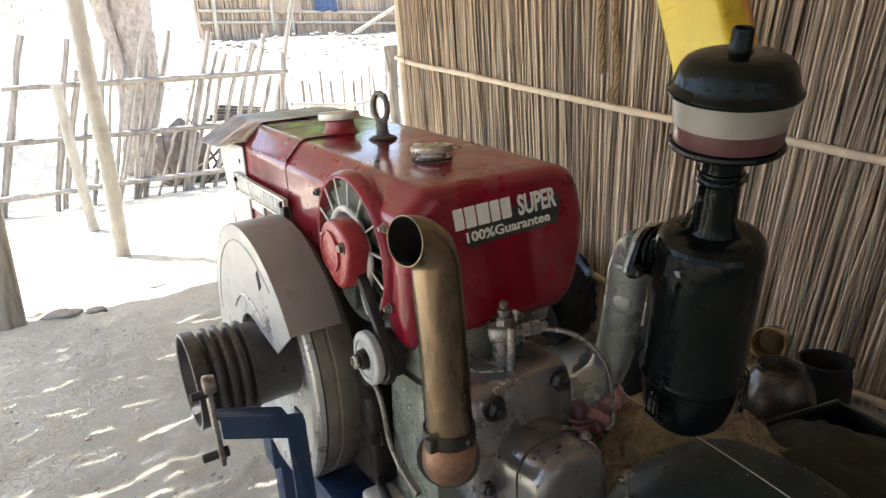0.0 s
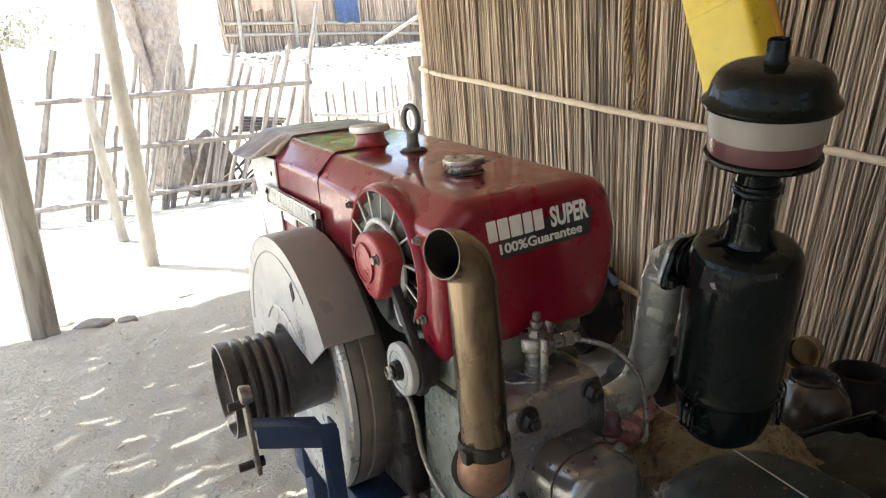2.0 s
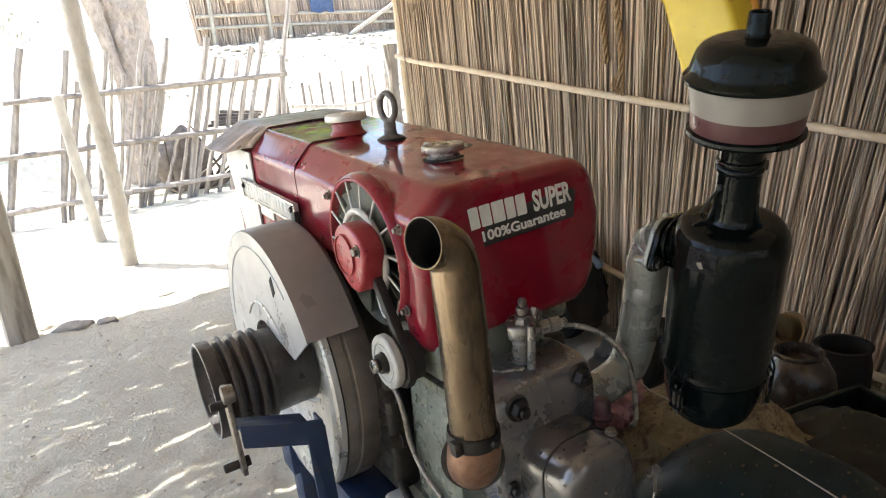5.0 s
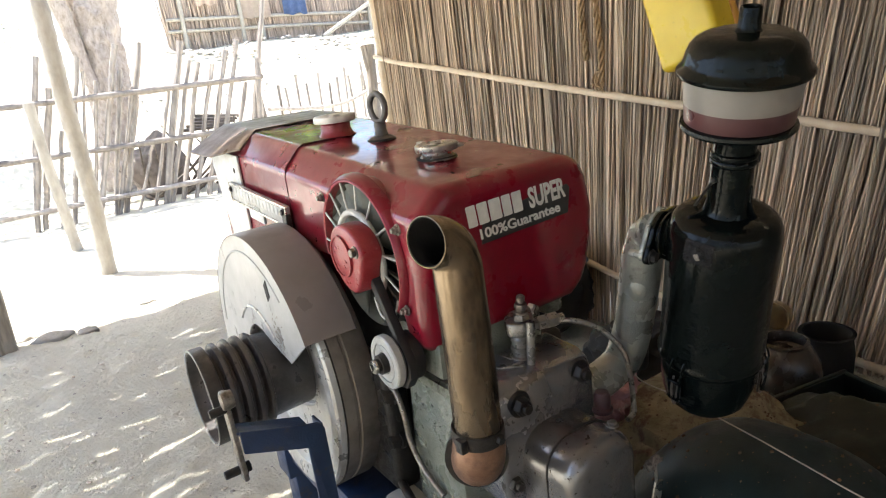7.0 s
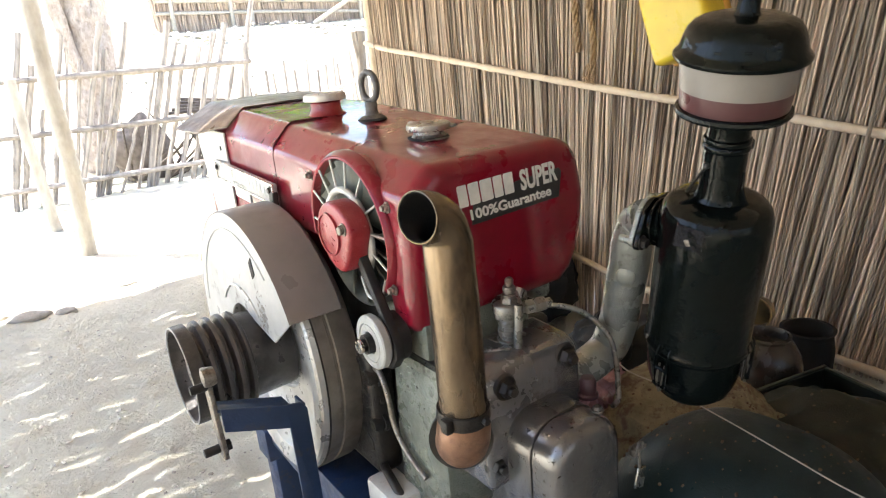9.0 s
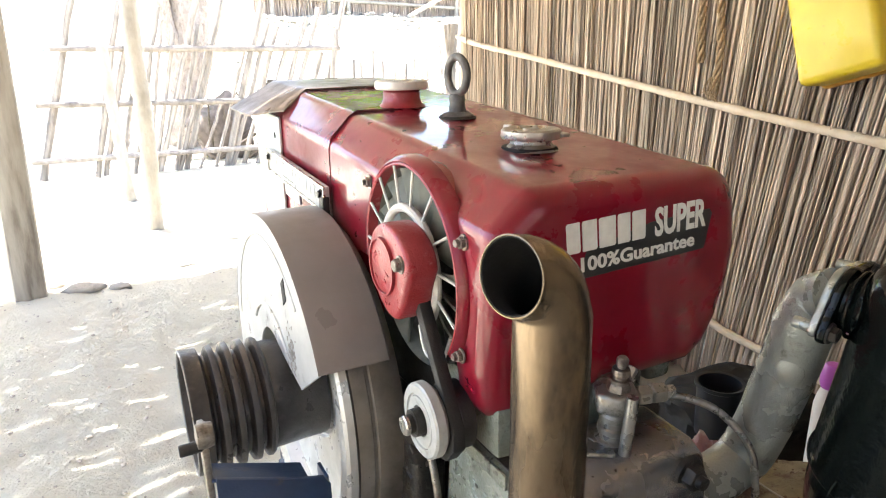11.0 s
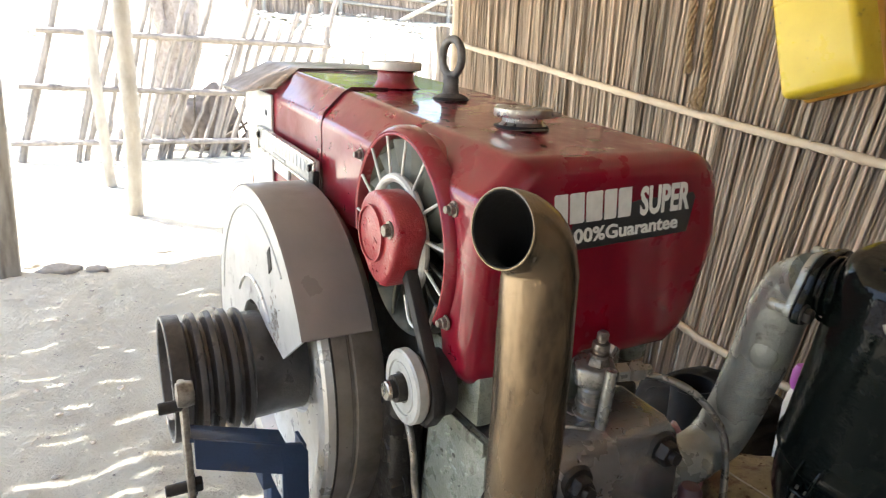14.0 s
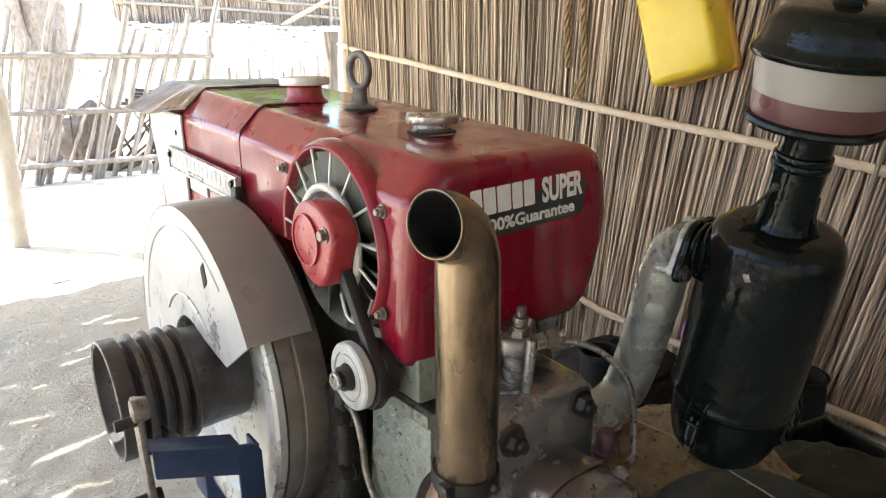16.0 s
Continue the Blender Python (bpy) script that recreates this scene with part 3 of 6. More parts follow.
# red cover in front of the fan hub: a drop shape seen from the flywheel side
cov = []
for k in range(40):
    a = k * math.tau / 40
    r = 0.044 + 0.018 * max(0.0, -math.sin(a)) ** 2
    cov.append((0.070 + r * math.cos(a) * (1.16 if math.cos(a) > 0 else 1.32 - 0.55 * max(0.0, -math.sin(a))) - 0.010 * max(0.0, -math.sin(a)) ** 2, 0.822 + r * math.sin(a) * (1.06 if math.sin(a) < 0 else 0.98)))
cover_bm = slab(cov, -0.046, -0.008, "x", 0.007, 3)
cap_ob = part("belt_cover", cover_bm, RED_WORN, fan, "chipped red drop-shaped cover")
part("cover_boss", lathe([(0, -0.006), (0.028, -0.003), (0.031, -0.002), (0.032, 0.002), (0, 0.002)], along_x(-0.0455, 0.078, 0.815), 32), RED_WORN, cap_ob)
part("cover_ring", lathe([(0.031, -0.0045), (0.0335, -0.0045), (0.0335, 0.0), (0.031, 0.0)], along_x(-0.0455, 0.078, 0.815), 32, closed=True), RED_WORN, cap_ob)
rnd = random.Random(4)
for k in range(12):
    yy, zz = 0.078 + rnd.uniform(-0.018, 0.018), 0.815 + rnd.uniform(-0.018, 0.018)
    part("raised_mark", rbox((0.003, rnd.uniform(0.004, 0.012), 0.003), Matrix.Translation((-0.0490, yy, zz)) @ Matrix.Rotation(rnd.uniform(-1, 1), 4, "X"), 0.001), RED_WORN, cap_ob)
part("cover_nut", hexhead(Matrix.Translation((-0.0455, 0.030, 0.830)) @ Matrix.Rotation(-math.pi / 2, 4, "Y"), 0.0075, 0.009), BOLT, cap_ob)
part("cover_nut", hexhead(Matrix.Translation((-0.020, 0.146, 0.795)) @ Matrix.Rotation(-math.pi / 2, 4, "Y"), 0.0065, 0.010), BOLT, cap_ob)

# belt down to the tension wheel and on to the crankshaft
belt_bm = slab([(0.062, 0.800), (0.042, 0.800), (-0.045, 0.662), (-0.046, 0.638), (-0.028, 0.616), (-0.002, 0.610), (-0.002, 0.620), (-0.024, 0.628), (-0.032, 0.646), (-0.030, 0.662)], -0.026, -0.010, "x", 0.003)
part("fan_belt", belt_bm, BELT, engine, "black rubber belt")
wheel_m = along_x(-0.034, 0.000, 0.657)
tension = part("tension_wheel", lathe([(0, -0.004), (0.0165, -0.004), (0.0178, -0.0086), (0.0282, -0.0090), (0.0290, -0.0074), (0.0306, -0.0074), (0.0314, -0.0096), (0.0405, -0.0090), (0.0428, -0.0066), (0.0430, 0.003), (0.036, 0.010), (0.034, 0.012), (0, 0.012)], wheel_m, 56), WHEELGREY, engine, "pale grey belt tension wheel")
axle = part("axle", lathe([(0, -0.027), (0.0095, -0.027), (0.0105, -0.025), (0.0105, -0.018), (0.0155, -0.018), (0.0155, -0.004), (0, -0.004)], wheel_m, 32), DARK, tension)
part("axle_end", lathe([(0, -0.029), (0.0100, -0.029), (0.0112, -0.0275), (0.0112, -0.024), (0, -0.024)], wheel_m, 32), CHROME, axle, "bright worn axle end")
part("wheel_back", lathe([(0, 0.010), (0.036, 0.010), (0.039, 0.014), (0.039, 0.030), (0, 0.030)], along_x(-0.024, -0.003, 0.656), 40), BELT, tension)
part("bracket_wire", tube(smooth_path([(-0.006, 0.030, 0.705), (-0.012, 0.012, 0.70), (-0.010, 0.014, 0.715), (-0.004, 0.020, 0.73)], 5), 0.0018, 8), SPOKE, tension)

# rear of the hood: sheet folded over the tank, side plate, name plate
rear = part("rear_body", slab([(0.0, 0.70), (0.0, 0.926), (0.048, 0.9755), (0.29, 0.9755), (0.335, 0.905), (0.335, 0.74), (0.30, 0.70)], 0.661, 0.86, "y", 0.006), RED, engine)
lid_bm = bmesh.new()
rows = []
for y, wing, drop in ((0.644, 0.003, 0.004), (0.668, -0.014, 0.001), (0.715, -0.046, 0.0), (0.80, -0.048, -0.002), (0.885, -0.048, -0.003)):
    prof_ = [(wing, 0.9475 + 0.30 * wing), (0.5 * (wing + 0.045), 0.9655 + 0.15 * wing), (0.045, 0.9800), (0.053, 0.9835), (0.16, 0.9850), (0.296, 0.9830)]
    rows.append([lid_bm.verts.new((x, y + (0.020 if x > 0.05 else 0.010 if x > 0.04 else 0.0), z - drop)) for x, z in prof_] + [lid_bm.verts.new((x, y + (0.020 if x > 0.05 else 0.010 if x > 0.04 else 0.0), z - drop - 0.003)) for x, z in prof_[::-1]])
for a, b in zip(rows, rows[1:]):
    for q in range(len(a)):
        lid_bm.faces.new((a[q], a[(q + 1) % len(a)], b[(q + 1) % len(a)], b[q]))
lid_bm.faces.new(rows[0])
lid_bm.faces.new(rows[-1][::-1])
bmesh.ops.recalc_face_normals(lid_bm, faces=lid_bm.faces)
part("rear_sheet", lid_bm, OLIVE, engine, "bent brown-olive sheet over the rear")
plate_bm = slab([(0.655, 0.930), (0.845, 0.938), (0.86, 0.90), (0.80, 0.70), (0.73, 0.66), (0.665, 0.70)], -0.006, -0.001, "x", 0.0015)
side_plate = part("side_plate", plate_bm, PALE, engine, "pale grey flaking side plate")
# Black disc painted in for the dark inside the hole.
part("plate_hole", lathe([(0, -0.0008), (0.006, -0.0008), (0.006, 0.002), (0, 0.002)], along_x(-0.006, 0.69, 0.895), 16), SOOT_GAP_BLACK, side_plate)
np_m = Matrix.Translation((-0.012, 0.545, 0.838)) @ Matrix.Rotation(radians(3), 4, "X")
name_plate = part("name_plate", rbox((0.008, 0.345, 0.044), np_m, 0.002), PLATEMETAL, engine, "dirty metal name plate with raised unreadable letters")
rnd = random.Random(9)
for k in range(13):
    part("raised_letter", rbox((0.003, rnd.uniform(0.011, 0.016), 0.018), np_m @ Matrix.Translation((-0.0037, 0.135 - k * 0.021, 0.004)), 0.001), PALE, name_plate)
for k in range(6):
    part("raised_letter", rbox((0.003, 0.009, 0.006), np_m @ Matrix.Translation((-0.005, 0.06 - k * 0.014, -0.0125)), 0.001), PALE, name_plate)
for dz in (-0.0195, 0.0195):
    part("plate_border", rbox((0.005, 0.345, 0.005), np_m @ Matrix.Translation((-0.0045, 0, dz)), 0.0015), CHROME, name_plate)
for dy in (-0.170, 0.170):
    part("plate_border", rbox((0.005, 0.005, 0.034), np_m @ Matrix.Translation((-0.0045, dy, 0)), 0.0015), CHROME, name_plate)
part("plate_tab", rbox((0.006, 0.09, 0.030), np_m @ Matrix.Translation((0.0, 0.02, -0.030)), 0.003), PALE, name_plate)
part("plate_bracket", rbox((0.012, 0.022, 0.060), np_m @ Matrix.Translation((-0.002, -0.162, -0.022)), 0.003), DARK, name_plate)
part("plate_screw", hexhead(np_m @ Matrix.Translation((-0.005, -0.158, 0.008)) @ Matrix.Rotation(-math.pi / 2, 4, "Y"), 0.006, 0.006), DARK, name_plate)
part("plate_screw", hexhead(np_m @ Matrix.Translation((-0.005, 0.162, 0.006)) @ Matrix.Rotation(-math.pi / 2, 4, "Y"), 0.005, 0.005), DARK, name_plate)

# filler caps and lifting eye on top
CAPMETAL = surface("pale_dusty_aluminium", (0.72, 0.70, 0.65), (0.60, 0.58, 0.53), 0.38, 0.35, 40, 0.12, 0, (0.36, 0.33, 0.28), (0.60, 0.78), 34)


def filler(x, y, r, neck_mat, label, tall, cap_mat, thick=1.0):
    z = top_z(y)
    neck = part("filler_neck", lathe([(r * 1.45, -0.002), (r * 1.22, 0.003), (r * 1.08, tall * 0.4), (r * 1.10, tall * 0.75), (r * 0.9, tall), (0, tall)], up(x, y, z), 40), neck_mat, engine, label)
    t = tall
    part("filler_cap", lathe([(r * 0.9, t - 0.004), (r * 1.52, t - 0.003), (r * 1.58, t), (r * 1.56, t + 0.009 * thick), (r * 1.45, t + 0.0115 * thick), (r * 1.1, t + 0.011 * thick), (r * 0.95, t + 0.009 * thick), (r * 0.45, t + 0.009 * thick), (r * 0.38, t + 0.012 * thick), (0, t + 0.013 * thick)], up(x, y, z), 48), cap_mat, neck, "scuffed bright metal cap")
    return neck


neck1 = filler(0.150, 0.075, 0.023, NICKEL, "dull metal radiator neck", 0.015, NICKEL, 0.75)
part("cap_ear", rbox((0.010, 0.030, 0.005), up(0.150, 0.115, top_z(0.1) + 0.019), 0.002), NICKEL, neck1)
part("cap_ear", rbox((0.012, 0.020, 0.005), up(0.176, 0.050, top_z(0.05) + 0.019), 0.002), NICKEL, neck1)
# The dark gap round the neck is painted in as a black disc.
part("neck_gap", lathe([(0.0, 0.0022), (0.033, 0.0018), (0.035, -0.002), (0, -0.002)], up(0.150, 0.078, top_z(0.078)), 40), SOOT_GAP_BLACK, neck1)
filler(0.143, 0.430, 0.0275, RED_WORN, "red fuel filler neck", 0.029, CAPMETAL, 1.0)
EYE_STEEL = surface("dusty_dark_steel", (0.17, 0.16, 0.145), (0.11, 0.10, 0.09), 0.55, 0.35, 60, 0.3)
eye_x, eye_y = 0.172, 0.295
eye = part("lifting_eye", lathe([(0, 0.0), (0.024, 0.0), (0.025, 0.004), (0.020, 0.007), (0.013, 0.009), (0.011, 0.022), (0.012, 0.026), (0.011, 0.034), (0, 0.036)], up(eye_x, eye_y, top_z(eye_y) - 0.001), 32), EYE_STEEL, engine, "dark steel lifting eye")
ring_pts = [(eye_x - 0.003 * math.sin(a), eye_y + 0.0235 * math.sin(a), top_z(eye_y) + 0.060 - 0.026 * math.cos(a)) for a in [k * math.tau / 32 for k in range(33)]]
part("eye_ring", tube(ring_pts, 0.0060, 14, caps=False), EYE_STEEL, eye)
part("eye_washer", lathe([(0.0, 0.002), (0.026, 0.002), (0.028, 0.0), (0.028, -0.002), (0, -0.002)], up(eye_x, eye_y, top_z(eye_y)), 32), DARK, eye)

# ---- flywheel, its guard and the belt pulley ----
CR_Y, CR_Z = 0.380, 0.540
fw_m = along_x(0, CR_Y, CR_Z)
fly = part("flywheel", lathe([(0, -0.085), (0.06, -0.085), (0.085, -0.078), (0.100, -0.055), (0.170, -0.055), (0.205, -0.062), (0.216, -0.084), (0.232, -0.089), (0.252, -0.088), (0.256, -0.084), (0.2575, -0.074)], fw_m, 96), STEEL, engine, "turned steel flywheel")
part("flywheel_rim", lathe([(0.2575, -0.074), (0.2595, -0.072), (0.2595, -0.052), (0.2565, -0.050), (0.2565, -0.046), (0.2595, -0.044), (0.2595, -0.010), (0.256, -0.003), (0.18, 0.0), (0.18, -0.02), (0, -0.02)], fw_m, 96), RIM, fly, "dull oily flywheel rim")
part("rim_groove", lathe([(0.2575, -0.0745), (0.2600, -0.0745), (0.2600, -0.072), (0.2575, -0.072)], fw_m, 96, closed=True), DARK, fly)


def arc(r, a0, a1, k):
    return [(CR_Y + r * math.cos(a0 + (a1 - a0) * i / k), CR_Z + r * math.sin(a0 + (a1 - a0) * i / k)) for i in range(k + 1)]


A0, A1 = radians(150), radians(-14)
guard_bm = slab(arc(0.2735, radians(152.5), A1, 48) + arc(0.094, A1, radians(118), 28) + [(CR_Y + 0.168 * math.cos(radians(157)), CR_Z + 0.168 * math.sin(radians(157)))], -0.113, -0.1095, "x", 0)
gd = part("flywheel_guard", guard_bm, GREY, engine, "grey painted sheet flywheel guard")
band = bmesh.new()
n_seg = 56
a0, a1 = A0 + radians(2.5), A1
prof = [(0.2715, -0.1095), (0.275, -0.1135), (0.2765, -0.109), (0.2765, -0.020), (0.2725, -0.016), (0.2725, -0.109)]
rows = []
for i in range(n_seg + 1):
    a = a0 + (a1 - a0) * i / n_seg
    rows.append([band.verts.new((x, CR_Y + r * math.cos(a), CR_Z + r * math.sin(a))) for r, x in prof])
for p, q in zip(rows, rows[1:]):
    for k in range(len(prof)):
        band.faces.new((p[k], p[(k + 1) % len(prof)], q[(k + 1) % len(prof)], q[k]))
band.faces.new(rows[0])
band.faces.new(rows[-1][::-1])
bmesh.ops.recalc_face_normals(band, faces=band.faces)
# The band's brownish reflection is put into a darker primer colour.
part("guard_band", band, surface("reflection_browned_primer", (0.205, 0.180, 0.165), (0.175, 0.152, 0.138), 0.40, 0, 10, 0.05, 0.1, (0.18, 0.15, 0.12), (0.6, 0.85), 9), gd, "brownish grey curved band")
bead = bmesh.new()
tube([(-0.1135, y, z) for y, z in arc(0.132, radians(40), radians(134), 40)], 0.0030, 8, bead)
part("guard_bead", bead, STEEL, gd, "rubbed pale bead")
part("guard_bead", tube([(-0.1130, y, z) for y, z in arc(0.243, radians(10), radians(131), 48)], 0.0022, 8), GREY, gd, "raised bead near the outer edge")
grime = bmesh.new()
rnd = random.Random(21)
for k in range(70):
    y_, z_ = rnd.gauss(0.262, 0.011), rnd.gauss(0.648, 0.017)
    own = rbox((0.0006, rnd.uniform(0.001, 0.005), rnd.uniform(0.001, 0.009)), Matrix.Translation((-0.1132, y_, z_)) @ Matrix.Rotation(rnd.uniform(-0.5, 0.7), 4, "X"), 0.0002, 1)
    grime = join(grime, own)
tagged(part("scratches", grime, RIM, gd, "dark scratches through the grey paint"), kind="stuff")
# A thin black plate stands for the shade in the slot's depth.
hole = slab([(0.283, 0.710), (0.268, 0.722), (0.275, 0.752), (0.290, 0.740)], -0.1142, -0.1125, "x", 0)
part("guard_slot", hole, SOOT_GAP_BLACK, gd, "dark slot")

p_m = along_x(0, 0.350, 0.546)
prof = [(0.0, -0.222), (0.078, -0.222), (0.0815, -0.226), (0.0845, -0.2505), (0.0905, -0.2515), (0.092, -0.250), (0.092, -0.232)]
for k in range(4):
    x = -0.232 + k * 0.0215
    prof += [(0.0915, x), (0.0915, x + 0.004), (0.078, x + 0.008), (0.078, x + 0.0125), (0.090, x + 0.0175)]
prof += [(0.0905, -0.146), (0.088, -0.142), (0.082, -0.140), (0.079, -0.060), (0.0, -0.060)]
pul = part("belt_pulley", lathe(prof, p_m, 80), PULLEY, engine, "dark grooved belt pulley")
part("pulley_face", lathe([(0.0, -0.236), (0.028, -0.236), (0.030, -0.232), (0.030, -0.220), (0, -0.220)], p_m, 40), DARK, pul)
part("pulley_disc", lathe([(0.033, -0.2235), (0.076, -0.2235), (0.076, -0.2215), (0.033, -0.2215)], p_m, 60, closed=True), DARK, pul, "dark disc set in the pulley face")
part("pulley_line", lathe([(0.0885, -0.2522), (0.0915, -0.2522), (0.0915, -0.2510), (0.0885, -0.2510)], p_m, 80, closed=True), STEEL, pul, "bright worn pulley lip")

# ---- exhaust ----
PX, PY, PR = -0.022, -0.200, 0.0300
path = [(PX + 0.013, PY + 0.018, 0.580), (PX + 0.009, PY + 0.010, 0.70), (PX + 0.004, PY + 0.004, 0.80), (PX + 0.001, PY, 0.852)]
for k in range(1, 10):
    a = radians(84) * k / 9
    path.append((PX - 0.041 * (1 - math.cos(a)), PY - 0.003 * (1 - math.cos(a)), 0.852 + 0.038 * math.sin(a)))
path.append((path[-1][0] - 0.004, path[-1][1] - 0.001, path[-1][2] + 0.0005))
path[-1] = tuple(path[-1])
rads = [PR * 1.08, PR * 1.08, PR * 1.06, PR * 1.03] + [PR * (1 + 0.035 * k / 9) for k in range(1, 10)] + [PR * 1.04]
exhaust = part("exhaust_pipe", tube(path, rads, 40, wall=0.0016), BRONZE, engine, "heat-browned bright metal exhaust pipe")
part("soot", tube([path[1]] + path[3:-1] + [tuple(0.04 * Vector(path[-2]) + 0.96 * Vector(path[-1]))], [rads[1] - 0.0018] + [q - 0.0018 for q in rads[3:]], 40, wall=0.0006), SOOT_GAP_BLACK, exhaust, "black sooted inside")
end_way = (Vector(path[-1]) - Vector(path[-2])).normalized()
end_u = end_way.orthogonal().normalized()
end_v = end_way.cross(end_u)
part("pipe_lip", tube([Vector(path[-1]) + PR * 1.016 * (math.cos(a) * end_u + math.sin(a) * end_v) for a in [k * math.tau / 40 for k in range(41)]], 0.0009, 8, caps=False), BRONZE, exhaust, "bright cut lip")
part("elbow", tube(smooth_path([(PX + 0.012, PY + 0.015, 0.612), (PX + 0.012, PY + 0.018, 0.588), (PX + 0.013, PY + 0.026, 0.560), (PX + 0.028, PY + 0.052, 0.540), (PX + 0.05, PY + 0.08, 0.536)], 6), [0.0335] * 4 + [0.0342, 0.0352, 0.0362, 0.0368, 0.0370] + [0.0370] * 16, 32), COPPER, exhaust, "scorched copper-brown elbow")
part("clamp", lathe([(0.0328, -0.010), (0.0355, -0.011), (0.0367, -0.006), (0.0353, -0.001), (0.0365, 0.004), (0.0355, 0.009), (0.0328, 0.009)], up(PX + 0.012, PY + 0.017, 0.608) @ Matrix.Rotation(0.08, 4, "X"), 40, closed=True), DARK, exhaust, "dark pipe clamp")
part("clamp_lug", rbox((0.012, 0.016, 0.020), up(PX - 0.025, PY + 0.004, 0.606), 0.003), DARK, exhaust)
part("clamp_lug", hexhead(along_y(PX + 0.020, PY - 0.017, 0.605), 0.006, 0.008), DARK, exhaust)
part("flange", lathe([(0, 0.006), (0.044, 0.006), (0.046, 0.003), (0.046, -0.006), (0, -0.006)], Matrix.Translation((PX + 0.030, PY + 0.055, 0.540)) @ Vector((0.55, 0.80, -0.15)).to_track_quat("Z", "Y").to_matrix().to_4x4(), 32), DARK, exhaust, "dark round flange")

# ---- crankcase, cylinder head ----
case = part("crankcase", slab([(-0.084, 0.30), (0.058, 0.29), (0.064, 0.34), (0.060, 0.47), (0.050, 0.56), (0.044, 0.6175), (-0.084, 0.6175)], 0.018, 0.225, "x", 0.006, 2), CASE, engine, "flaking grey-green crankcase")
part("upper_case", slab([(-0.060, 0.6202), (0.046, 0.6202), (0.058, 0.655), (0.055, 0.695), (0.00, 0.695), (-0.060, 0.680)], 0.0205, 0.225, "x", 0.006, 2), CASE, case)
part("case_joint", rbox((0.203, 0.126, 0.0022), up(0.1245, -0.020, 0.6190), 0.0004), DARK, case, "dark gasket joint")
# Dark iron here carries the shade of the recess behind the wheel.
part("rear_case", slab([(0.050, 0.28), (0.62, 0.26), (0.62, 0.66), (0.30, 0.70), (0.050, 0.69)], 0.056, 0.222, "x", 0.010, 2), DARK, case, "rear of the crankcase, recess shade put into its dark colour")
part("flange_lip", slab([(-0.084, 0.600), (0.046, 0.600), (0.044, 0.617), (-0.084, 0.617)], 0.0145, 0.0185, "x", 0.0015), CASE, case)
rnd = random.Random(2)
for k in range(26):
    y_, z_ = rnd.gauss(-0.016, 0.015), rnd.gauss(0.555, 0.020)
    own = rbox((0.0016, rnd.uniform(0.003, 0.009), rnd.uniform(0.0015, 0.004)), Matrix.Translation((0.0178, y_, z_)) @ Matrix.Rotation(rnd.uniform(-0.6, 0.3), 4, "X"), 0.0006, 1)
    part("paint_flake", own, FLAKE if k % 6 else DARK, case, "lifted pale paint flake" if k % 6 else "bare dark chip")

head = part("cylinder_head", slab([(-0.046, 0.430), (-0.046, 0.624), (-0.060, 0.627), (-0.128, 0.623), (-0.149, 0.612), (-0.157, 0.586), (-0.158, 0.43)], 0.045, 0.240, "x", 0.010, 4), HEAD, engine, "oily silver-grey cylinder head")
gas = slab([(0.125, -0.052), (0.130, -0.088), (0.165, -0.098), (0.190, -0.074), (0.185, -0.052)], 0.6225, 0.6275, "z", 0.002)
part("gasket_plate", gas, BOLT, head)
part("plate_edge", tube([(0.088, -0.050, 0.6275), (0.098, -0.098, 0.6265), (0.132, -0.119, 0.6255)], 0.0022, 8), INJ, head, "bright rubbed plate edge")
part("hood_stay", rbox((0.030, 0.006, 0.060), Matrix.Translation((0.215, 0.030, 0.672)) @ Matrix.Rotation(0.12, 4, "Y"), 0.003), SILVER, head, "pale flat stay under the hood")
inj_m = Matrix.Translation((0.152, -0.090, 0.622)) @ Matrix.Rotation(0.10, 4, "X")
inj = part("injector", lathe([(0.0185, -0.004), (0.0185, 0.006), (0.0150, 0.008), (0.0150, 0.014), (0.0172, 0.016), (0.0172, 0.022), (0.0148, 0.024), (0.0148, 0.030), (0.0172, 0.032), (0.0172, 0.038), (0.0150, 0.041), (0.0150, 0.056), (0.012, 0.059), (0.0, 0.059)], inj_m, 28), INJ, engine, "ringed steel fuel injector")
part("injector_clamp", slab([(0.124, -0.094), (0.138, -0.116), (0.156, -0.119), (0.172, -0.104), (0.196, -0.068), (0.198, -0.050), (0.166, -0.056), (0.142, -0.066)], 0.666, 0.690, "z", 0.005, 3), INJ, inj, "wiped steel clamp")
part("clamp_wedge", slab([(0.160, 0.668), (0.196, 0.668), (0.190, 0.640), (0.176, 0.626), (0.166, 0.632)], -0.074, -0.052, "y", 0.004, 2), INJ, inj)
part("injector_nut", lathe([(0, 0.078), (0.0115, 0.078), (0.0135, 0.075), (0.0135, 0.064), (0.0155, 0.062), (0.0155, 0.057), (0, 0.057)], inj_m, 6), BOLT, inj)
part("injector_tip", lathe([(0, 0.110), (0.0045, 0.109), (0.0068, 0.106), (0.0068, 0.100), (0.0048, 0.0985), (0.0048, 0.096), (0.0092, 0.095), (0.0100, 0.092), (0.0100, 0.088), (0.0078, 0.086), (0.0078, 0.083), (0.0105, 0.082), (0.0105, 0.078), (0, 0.077)], inj_m, 20), BOLT, inj)
part("clamp_stud", lathe([(0, 0.078), (0.0060, 0.078), (0.0068, 0.075), (0.0068, 0.002), (0.0095, 0.0), (0.0095, -0.006), (0, -0.006)], Matrix.Translation((0.146, -0.118, 0.618)) @ Matrix.Rotation(0.10, 4, "X"), 16), INJ, inj, "bright stud")
